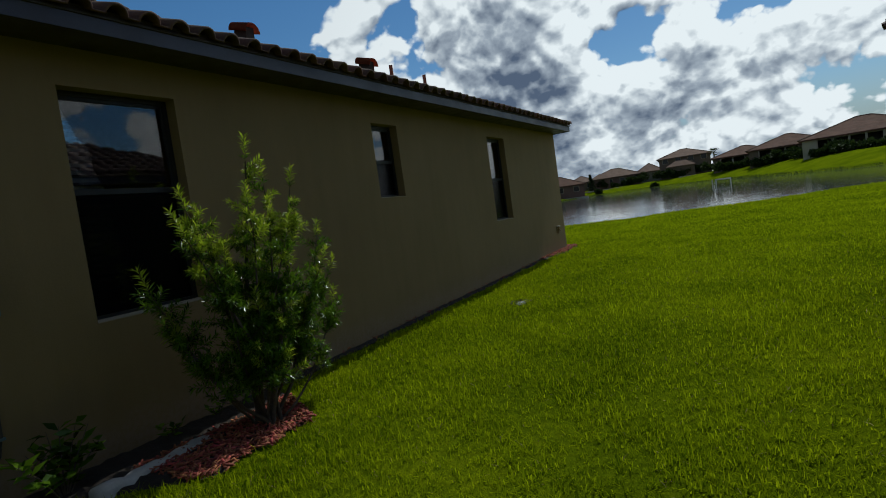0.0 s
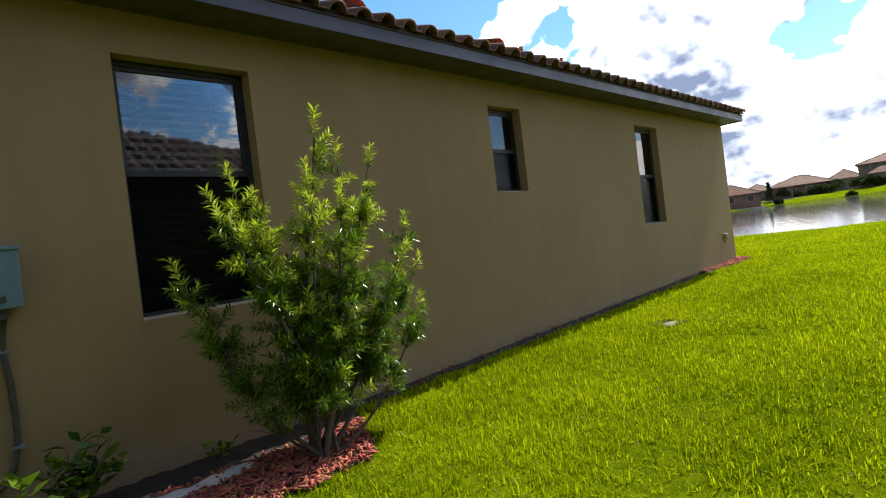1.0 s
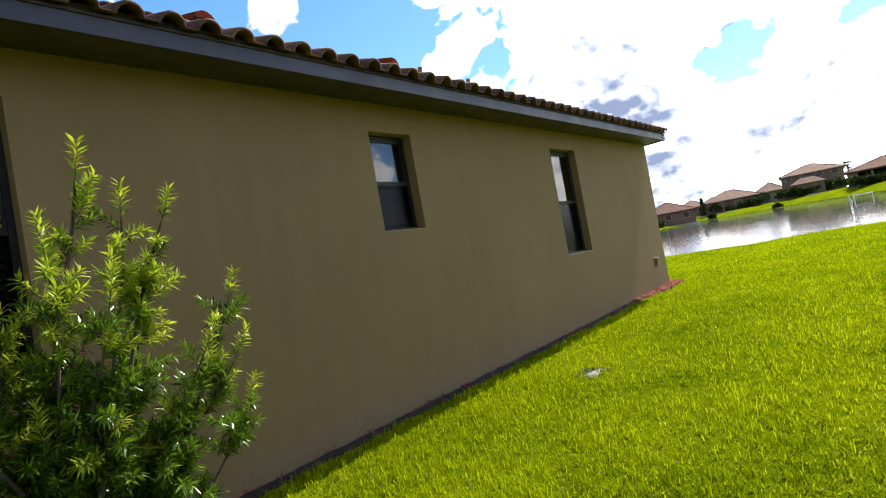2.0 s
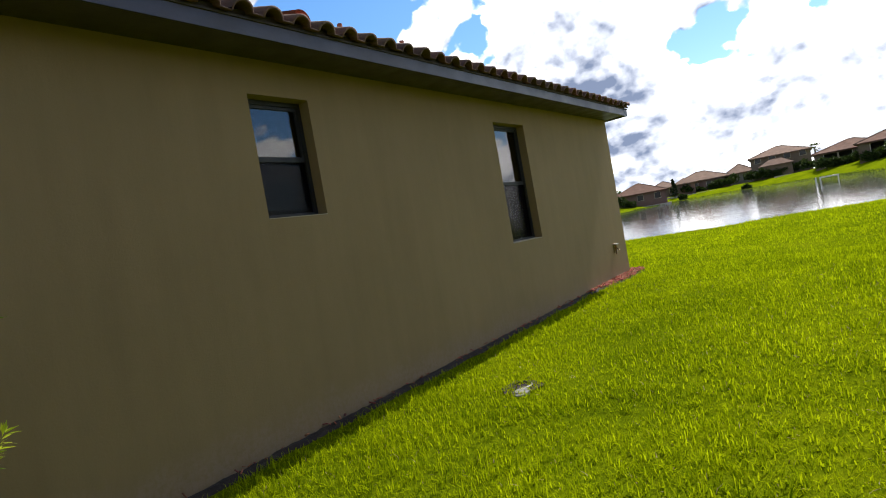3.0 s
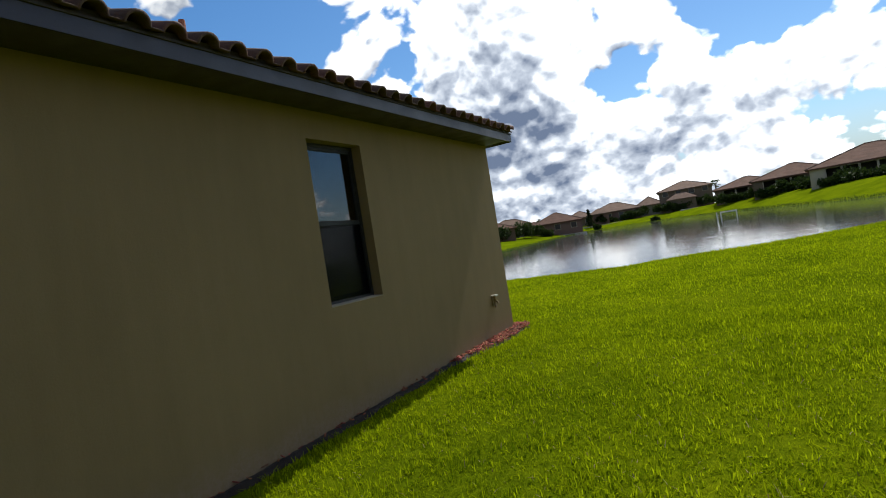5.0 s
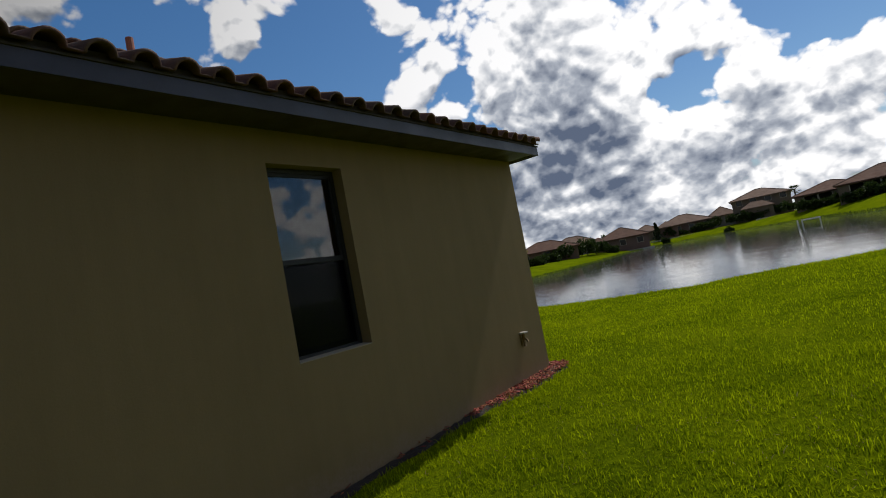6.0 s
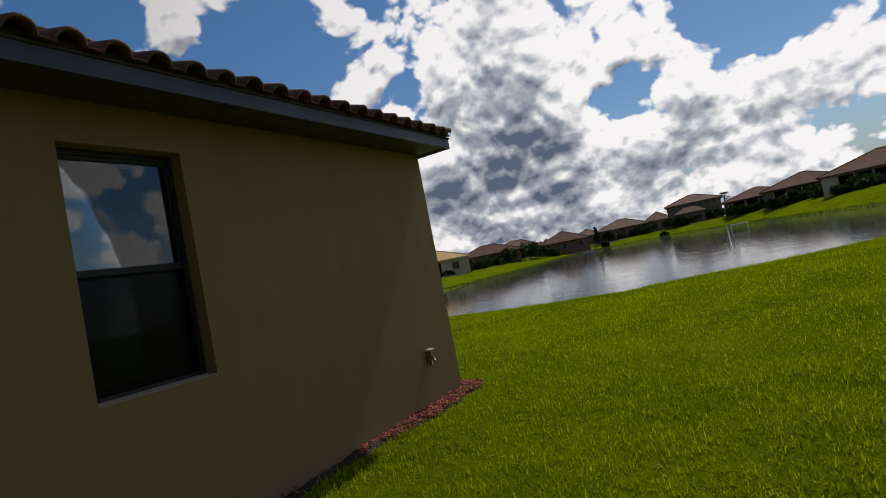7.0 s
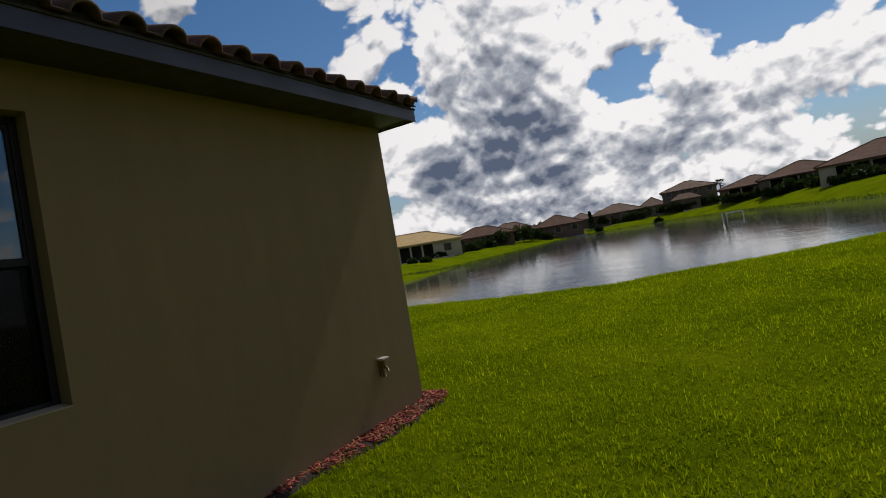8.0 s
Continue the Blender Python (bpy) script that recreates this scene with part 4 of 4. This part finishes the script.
def hip_roof(bm, w, d, z, top, over=0.5):
    """Hipped roof over a box w by d, eaves at z, ridge at top."""
    hw, hd = w / 2 + over, d / 2 + over
    run = max(0.0, hw - hd)
    c = [bm.verts.new(p) for p in ((-hw, -hd, z), (hw, -hd, z), (hw, hd, z), (-hw, hd, z))]
    low = [bm.verts.new((v.co.x, v.co.y, z - 0.22)) for v in c]
    a, b = bm.verts.new((-run - 0.05, 0, top)), bm.verts.new((run + 0.05, 0, top))
    for f in ((c[0], c[1], b, a), (c[1], c[2], b), (c[2], c[3], a, b), (c[3], c[0], a)):
        bm.faces.new(f)
    for k in range(4):
        bm.faces.new((low[k], low[(k + 1) % 4], c[(k + 1) % 4], c[k]))
    bm.faces.new(low[::-1])
    bmesh.ops.recalc_face_normals(bm, faces=bm.faces[:])
    return bm


def house(az, dist, w, d, eave, ridge, wall, roof, label, porch=0.0, wings=(), turn=None, windows=4, base=None, storeys=1):
    """A house on the far bank: its long side faces the pond."""
    ridge = eave + (ridge - eave) * 1.25
    x, y = polar(az, dist)
    g = ground_at(x, y) if base is None else base
    h = thing("house", (x, y, g), label, "house", group="houses across the pond", turn=az if turn is None else turn)
    front = -d / 2
    bm = bmesh.new()
    if porch:
        p0 = -w / 2 + 0.12 * w
        box(bm, (-w / 2, front + 2.4, -1.5), (w / 2, d / 2, eave))
        box(bm, (-w / 2, front, -1.5), (p0, front + 2.4, eave))
        box(bm, (p0 + porch, front, -1.5), (w / 2, front + 2.4, eave))
        box(bm, (p0, front, eave - 0.35), (p0 + porch, front + 2.4, eave))
    else:
        box(bm, (-w / 2, front, -1.5), (w / 2, d / 2, eave))
    part("wall", bm, FAR_WALLS[wall], h)
    part("roof", hip_roof(bmesh.new(), w, d, eave, ridge), FAR_ROOFS[roof], h)
    hw, hd = w / 2 + 0.5, d / 2 + 0.5
    run = max(0.0, hw - hd)
    for a, b in (((-hw, -hd, eave), (-run - 0.05, 0, ridge)), ((hw, -hd, eave), (run + 0.05, 0, ridge)), ((-run - 0.1, 0, ridge), (run + 0.1, 0, ridge))):
        part("ridge_cap", tube(bmesh.new(), [a, b], 0.13, 6), FAR_ROOFS["pale" if roof != "sand" else "sand"], h)
    if porch:
        # dark sheet over the porch's back wall stands in for its shade
        part("porch_shade_sheet", boxed(((p0 + 0.05, front + 2.34, 0.0), (p0 + porch - 0.05, front + 2.398, eave - 0.36))), SHADE, h, "dark sheet for the shade under the porch roof")
        posts = max(2, int(porch / 2.0))
        for k in range(posts + 1):
            px = p0 + porch * k / posts
            part("post", boxed(((px - 0.16, front + 0.02, -0.4), (px + 0.16, front + 0.34, eave - 0.352)), bevel=0.02), FAR_WALLS["cream"], h, "pale porch post")
    for level in range(storeys):
        z0 = 0.9 + 2.9 * level
        for k in range(windows):
            wx = -w / 2 + w * (k + 0.5) / windows
            if porch and level == 0 and p0 - 0.9 < wx < p0 + porch + 0.9:
                continue
            win = part("window", boxed(((wx - 0.7, front - 0.05, z0), (wx - 0.62, front + 0.02, z0 + 1.4)), ((wx + 0.62, front - 0.05, z0), (wx + 0.7, front + 0.02, z0 + 1.4)),
                                       ((wx - 0.62, front - 0.05, z0), (wx + 0.62, front + 0.02, z0 + 0.08)), ((wx - 0.62, front - 0.05, z0 + 1.32), (wx + 0.62, front + 0.02, z0 + 1.4))), FAR_WALLS["cream"], h)
            part("pane", boxed(((wx - 0.62, front - 0.02, z0 + 0.08), (wx + 0.62, front - 0.004, z0 + 1.32))), FAR_GLASS, win)
    for (cx, cy, ww, dd, e2, r2) in wings:
        part("wing_wall", boxed(((cx - ww / 2, cy - dd / 2, -1.5), (cx + ww / 2, cy + dd / 2, e2))), FAR_WALLS[wall], h)
        bm = hip_roof(bmesh.new(), ww, dd, e2, r2, 0.4) if ww >= dd else hip_roof(bmesh.new(), dd, ww, e2, r2, 0.4)
        if ww < dd:
            bmesh.ops.rotate(bm, verts=bm.verts, cent=(0, 0, 0), matrix=Matrix.Rotation(radians(90), 3, "Z"))
        bmesh.ops.translate(bm, verts=bm.verts, vec=(cx, cy, 0))
        part("wing_roof", bm, FAR_ROOFS[roof], h)
    return h


def build_houses():
    house(33.5, 101, 19, 11, 2.9, 4.6, "cream", "sand", "single-storey cream house with a sand-coloured tile roof and pale porch posts", porch=12)
    house(25.6, 122, 13, 10, 2.5, 4.2, "rose", "brown", "single-storey rose stucco house with a brown tile roof", windows=3)
    house(22.7, 150, 13, 10, 2.6, 4.6, "grey", "pale", "single-storey grey house with a pale tile roof among trees", windows=3)
    house(18.0, 140, 11.5, 11, 2.7, 4.7, "rose", "brown", "single-storey dusky rose house with a brown hipped roof", windows=3, wings=((-5.5, 1, 5, 7, 2.6, 4.0),))
    house(15.6, 166, 8, 9, 2.6, 4.2, "tan", "pale", "small tan house with a pale roof behind a conifer", windows=2)
    house(12.2, 160, 13, 11, 2.8, 4.7, "rose", "pale", "dusky rose house with a pale hipped tile roof", windows=4, wings=((-4.2, -5.6, 5, 5, 2.7, 4.2),))
    house(8.9, 172, 7, 9, 3.0, 5.0, "grey", "pale", "small grey house with a pale roof", windows=2)
    house(5.6, 158, 12.5, 11, 5.2, 6.9, "tan", "pale", "two-storey tan house with a pale hipped tile roof", windows=4, storeys=2, wings=((-1.0, -6.5, 6.5, 4.5, 2.8, 4.3),))
    house(0.3, 140, 13, 12, 2.6, 4.3, "tan", "brown", "low tan house with a brown hipped tile roof", porch=5, windows=4)
    house(-3.4, 128, 14, 13, 2.7, 4.7, "tan", "brown", "low tan house with a broad brown hipped roof", porch=7, windows=4)
    house(-9.2, 112, 17, 15, 2.7, 5.0, "cream", "brown", "large cream house with a broad brown hipped roof and screened porch", porch=9, windows=5)
    house(-18, 108, 17, 14, 2.9, 6.0, "tan", "brown", "large tan house with a brown hipped roof", windows=5)


def crown_mesh(rng, shapes, mat, leaf, count):
    """Foliage as many small leaf clumps on uneven masses: shapes of (centre, radii)."""
    roots, ways = [], []
    for (c, r) in shapes:
        d = rng.normal(0, 1, (count, 3))
        d /= np.linalg.norm(d, axis=1, keepdims=True)
        lump = 0.78 + 0.22 * np.sin(d[:, :1] * 5.1 + c[0]) * np.sin(d[:, 1:2] * 4.3 + c[1]) + rng.normal(0, 0.10, (count, 1))
        depth = rng.uniform(0.45, 1.0, (count, 1)) ** 0.5
        roots.append(np.array(c)[None] + d * np.array(r)[None] * lump * depth)
        ways.append(d + rng.normal(0, 0.6, (count, 3)) + [0, 0, 0.25])
    roots, ways = np.concatenate(roots), np.concatenate(ways)
    n = len(roots)
    return leaf_cloud("crown", roots, ways, rng.normal(0, 1, (n, 3)), rng.uniform(0.7, 1.3, n) * leaf, rng.uniform(0.28, 0.42, n) * leaf, mat)


def bank_shrub(az, dist, w, h, seed, label, mat, category="shrub", name="shrub", trunk=0.0, count=170):
    x, y = polar(az, dist)
    rng = np.random.default_rng(seed)
    s = thing(name, (x, y, ground_at(x, y) - 0.05), label, category, group="planting on the far bank")
    lumps = []
    k = max(3, int(w * 1.3))
    for i in range(k):
        u = (i + 0.5) / k - 0.5
        hh = h * rng.uniform(0.6, 1.0) * (1 - 0.9 * u * u)
        lumps.append(((u * w * 0.8, rng.uniform(-0.3, 0.3) * w * 0.4, trunk + (hh - trunk) * 0.5), (w / k * 0.95, w * 0.26, (hh - trunk) * 0.55)))
    ob = new("crown", crown_mesh(rng, lumps, mat, 0.46, count))
    ob.parent = s
    bm = bmesh.new()
    for i in range(3 if trunk < 0.5 else 1):
        a = rng.uniform(-0.2, 0.2) * w
        tube(bm, [(a * 0.3, 0, -0.2), (a * 0.7, 0.05, h * 0.35), (a, 0, h * 0.7)], [0.10, 0.07, 0.03], 6)
    part("trunk", bm, BARK, s)
    return s


def build_conifer(az, dist, h, r):
    x, y = polar(az, dist)
    rng = np.random.default_rng(31)
    t = thing("conifer", (x, y, ground_at(x, y) - 0.05), "narrow dark conifer standing on the far bank", "tree")
    part("trunk", tube(bmesh.new(), [(0, 0, -0.2), (0.03, 0, h * 0.5), (0, 0, h * 0.96)], [0.14, 0.08, 0.02], 7), BARK, t)
    lumps = []
    for i in range(11):
        s = i / 10
        rr = r * (1 - 0.85 * s) * rng.uniform(0.8, 1.15)
        a = rng.uniform(0, 6.28)
        lumps.append(((0.25 * rr * math.cos(a), 0.25 * rr * math.sin(a), h * (0.10 + 0.86 * s)), (rr, rr, h * 0.075)))
    ob = new("crown", crown_mesh(rng, lumps, FAR_PINE, 0.30, 90))
    ob.parent = t


def build_palm(az, dist, h):
    x, y = polar(az, dist)
    rng = random.Random(8)
    t = thing("palm_tree", (x, y, ground_at(x, y) - 0.05), "small fan palm beside a house across the pond", "tree")
    part("trunk", tube(bmesh.new(), [(0, 0, -0.2), (0.12, 0, h * 0.4), (0.05, 0, h * 0.8)], [0.22, 0.16, 0.15], 8), BARK, t)
    for k in range(22):
        a, up = k * 2.4, rng.uniform(-0.5, 1.1)
        way = Vector((math.cos(a) * math.cos(up), math.sin(a) * math.cos(up), math.sin(up)))
        c = Vector((0.05, 0, h * 0.8))
        bm = bmesh.new()
        root = c + way * 0.7
        side = way.cross(Vector((0, 0, 1))).normalized()
        for j in range(-4, 5):
            d = (way + side * j * 0.17).normalized()
            tip = root + d * rng.uniform(0.7, 1.0) + Vector((0, 0, -0.12))
            q = side.cross(d).normalized() * 0.0 + side * 0.07
            bm.faces.new([bm.verts.new(p) for p in (root - q * 0.3, root.lerp(tip, 0.5) - q, tip, root.lerp(tip, 0.5) + q)])
        tube(bm, [c, root], 0.03, 4)
        part("frond", bm, FAR_LEAF, t)


def build_bank():
    rows = [(30.3, 96, 2.2, 1.0), (28.6, 98, 3.2, 1.2), (26.9, 106, 4, 1.6), (25.2, 113, 4, 2.0), (24.3, 116, 5.5, 3.4), (23.0, 122, 6, 3.6), (21.6, 124, 6, 4.2), (20.6, 127, 5, 3.6), (19.2, 130, 3, 1.8),
            (16.4, 139, 2.5, 1.6), (10.4, 152, 5, 2.8), (9.7, 155, 3.5, 3.4), (8.0, 150, 3.6, 3.0), (7.2, 148, 2.6, 3.8), (4.2, 150, 3.5, 3.6), (3.5, 146, 3, 2.6),
            (2.3, 131, 4, 2.6), (1.5, 131, 3.4, 2.2), (0.4, 130, 4, 1.6), (-1.2, 121, 4.5, 2.4), (-2.2, 119, 4, 2.6), (-3.4, 118, 3.5, 2.0), (-5.0, 112, 5, 1.8), (-6.3, 103, 4.4, 1.7), (-8.0, 101, 4.5, 1.5), (-9.6, 101, 4.5, 1.4), (-11.5, 100, 4, 1.7), (17.0, 142, 4, 3.0), (13.7, 152, 3.4, 2.8), (20.0, 131, 4, 2.8), (26.2, 112, 3, 2.4), (11.2, 153, 3, 2.2), (5.6, 150, 3, 2.8), (-0.4, 125, 3.4, 2.7), (-4.2, 114, 3.4, 2.4), (-7.1, 103, 4, 2.2), (12.6, 153, 3, 1.5), (6.3, 149, 3, 2.4)]
    for i, (az, dist, w, h) in enumerate(rows):
        tall = h > 2.5
        bank_shrub(az, dist, w, h, 40 + i, "dark leafy tree beside a house across the pond" if tall else "dark clipped shrub in front of a house across the pond", FAR_LEAF,
                   "tree" if tall else "shrub", "tree" if tall else "shrub", 0.7 if tall else 0.0)
    for az, dist, h, w, i in ((22.4, 168, 6.0, 10, 70), (16.0, 190, 4.8, 8, 71), (19.7, 190, 5.0, 9, 72)):
        bank_shrub(az, dist, w, h, i, "rounded dark tree behind the houses", FAR_LEAF, "tree", "tree", 1.2, 150)
    build_conifer(14.75, 150, 4.6, 1.35)
    build_palm(2.95, 140, 5.6)
    # small shrubs and reeds on the shore
    for i, (az, dist, w, h) in enumerate(((14.1, 143.5, 1.6, 1.7), (8.6, 139, 1.6, 1.0), (31.7, 84, 1.4, 0.7), (33.0, 85, 1.2, 0.7))):
        bank_shrub(az, dist, w, h, 80 + i, "low dark bush at the water's edge", FAR_LEAF)
    rng = np.random.default_rng(5)
    shore = np.array(FAR_SHORE[2:14], float)
    pts = []
    for a, b in zip(shore, shore[1:]):
        m = int(np.linalg.norm(b - a) * 26)
        t = rng.uniform(0, 1, (m, 1))
        n = np.array([-(b - a)[1], (b - a)[0]]) / np.linalg.norm(b - a)
        pts.append(a + (b - a) * t + n * rng.normal(0, 0.8, (m, 1)))
    pts = np.concatenate(pts)
    pts = pts[np.abs(lake_inside(pts[:, 0], pts[:, 1])) < 1.6]
    z = np.maximum(land(pts[:, 0], pts[:, 1]), WATER_LEVEL + TILT * (pts[:, 1] - 15))
    n = len(pts)
    ob = new("reeds", leaf_cloud("reeds", np.concatenate([pts, z[:, None]], 1), rng.normal(0, 0.25, (n, 3)) + [0, 0, 1], rng.normal(0, 1, (n, 3)), rng.uniform(0.12, 0.32, n), rng.uniform(0.03, 0.06, n), REED))
    tagged(ob, "short green reeds fringing the far shore", "reeds", kind="stuff")
    # pale path along the bank in front of the houses
    for az, dist, w in ((13.2, 150, 12), (17.6, 133, 11), (5.3, 146, 5), (31.5, 92, 9)):
        x, y = polar(az, dist)
        p = thing("terrace", (x, y, ground_at(x, y)), "pale concrete strip along the grassy bank", "terrace", group="terraces across the pond", turn=az)
        part("slab", boxed(((-w / 2, -0.6, -0.4), (w / 2, 0.6, 0.10)), bevel=0.02), CONCRETE, p)
    # white outfall rail standing in the water
    x, y = polar(2.75, 84)
    z = WATER_LEVEL + TILT * (y - 15)
    r = thing("outfall_rail", (x, y, z), "white post rail standing in the pond near the far shore", "railing", turn=2.75)
    for px in (-0.65, -0.15):
        part("post", boxed(((px - 0.08, -0.08, -0.7), (px + 0.08, 0.08, 0.85)), bevel=0.015), WHITE, r)
    part("cap_beam", boxed(((-0.05, -0.1, 0.66), (1.9, 0.1, 0.84)), bevel=0.02), WHITE, r)
    part("end_post", boxed(((1.74, -0.08, -0.7), (1.88, 0.08, 0.659)), bevel=0.015), WHITE, r)


def build_neighbour():
    """The next house, beside the camera's way: it fills the window reflections."""
    g = -0.2
    h = thing("neighbour_house", (13.2, -6.0, g), "single-storey tan stucco house with a brown barrel-tile roof", "house")
    w, d, eave = 12.0, 31.0, 3.3
    bm = bmesh.new()
    box(bm, (-w / 2, -d / 2, -0.6), (w / 2, d / 2, eave))
    part("wall", bm, STUCCO, h)
    hw, hd, run = w / 2 + 0.5, d / 2 + 0.5, w / 2 + 0.5
    top = eave + 0.1 + run * math.tan(PITCH)
    bm = bmesh.new()
    c = [bm.verts.new(p) for p in ((-hw, -hd, eave + 0.1), (hw, -hd, eave + 0.1), (hw, hd, eave + 0.1), (-hw, hd, eave + 0.1))]
    low = [bm.verts.new((v.co.x, v.co.y, eave - 0.06)) for v in c]
    a, b = bm.verts.new((0, -hd + run, top)), bm.verts.new((0, hd - run, top))
    for f in ((c[0], c[1], a), (c[1], c[2], b, a), (c[2], c[3], b), (c[3], c[0], a, b)):
        bm.faces.new(f)
    for k in range(4):
        bm.faces.new((low[k], low[(k + 1) % 4], c[(k + 1) % 4], c[k]))
    bm.faces.new(low[::-1])
    bmesh.ops.recalc_face_normals(bm, faces=bm.faces[:])
    part("roof", bm, TILE_FAR, h)
    part("fascia", boxed(((-hw - 0.015, -hd, eave - 0.08), (-hw - 0.002, hd, eave + 0.08))), FASCIA, h)
    # courses of barrel tiles on the slope that faces the wall
    co = np.array([(0, -0.14, 0.0), (0, -0.1, 0.07), (0, -0.04, 0.10), (0, 0.02, 0.07), (0, 0.06, 0.0), (-0.42, -0.14, -0.02), (-0.42, -0.1, 0.05), (-0.42, -0.04, 0.08), (-0.42, 0.02, 0.05), (-0.42, 0.06, -0.02)])
    quads = np.array([(k, k + 1, k + 6, k + 5) for k in range(4)])
    vs, fs, n = [], [], 0
    for course in range(18):
        s = course * 0.37
        x, z = -hw - 0.04 + s * math.cos(PITCH), eave + 0.115 + s * math.sin(PITCH)
        y = -hd + 0.2 + s * math.cos(PITCH)
        m = np.array(Matrix.Translation((x, 0, z)) @ Matrix.Rotation(math.pi, 4, "Z") @ Matrix.Rotation(PITCH, 4, "Y"))
        while y < hd - 0.1 - s * math.cos(PITCH):
            vs.append(co @ m[:3, :3].T + m[:3, 3] + [0, y, 0])
            fs.append(quads + n)
            n += 10
            y += 0.2855
    rest = new("roof_tiles", raw_mesh("roof_tiles", np.concatenate(vs), np.concatenate(fs), TILE_FAR, True))
    rest.parent = h
    tagged(rest, "rows of weathered brown barrel tiles", kind="stuff")


build_neighbour()
build_houses()
build_bank()
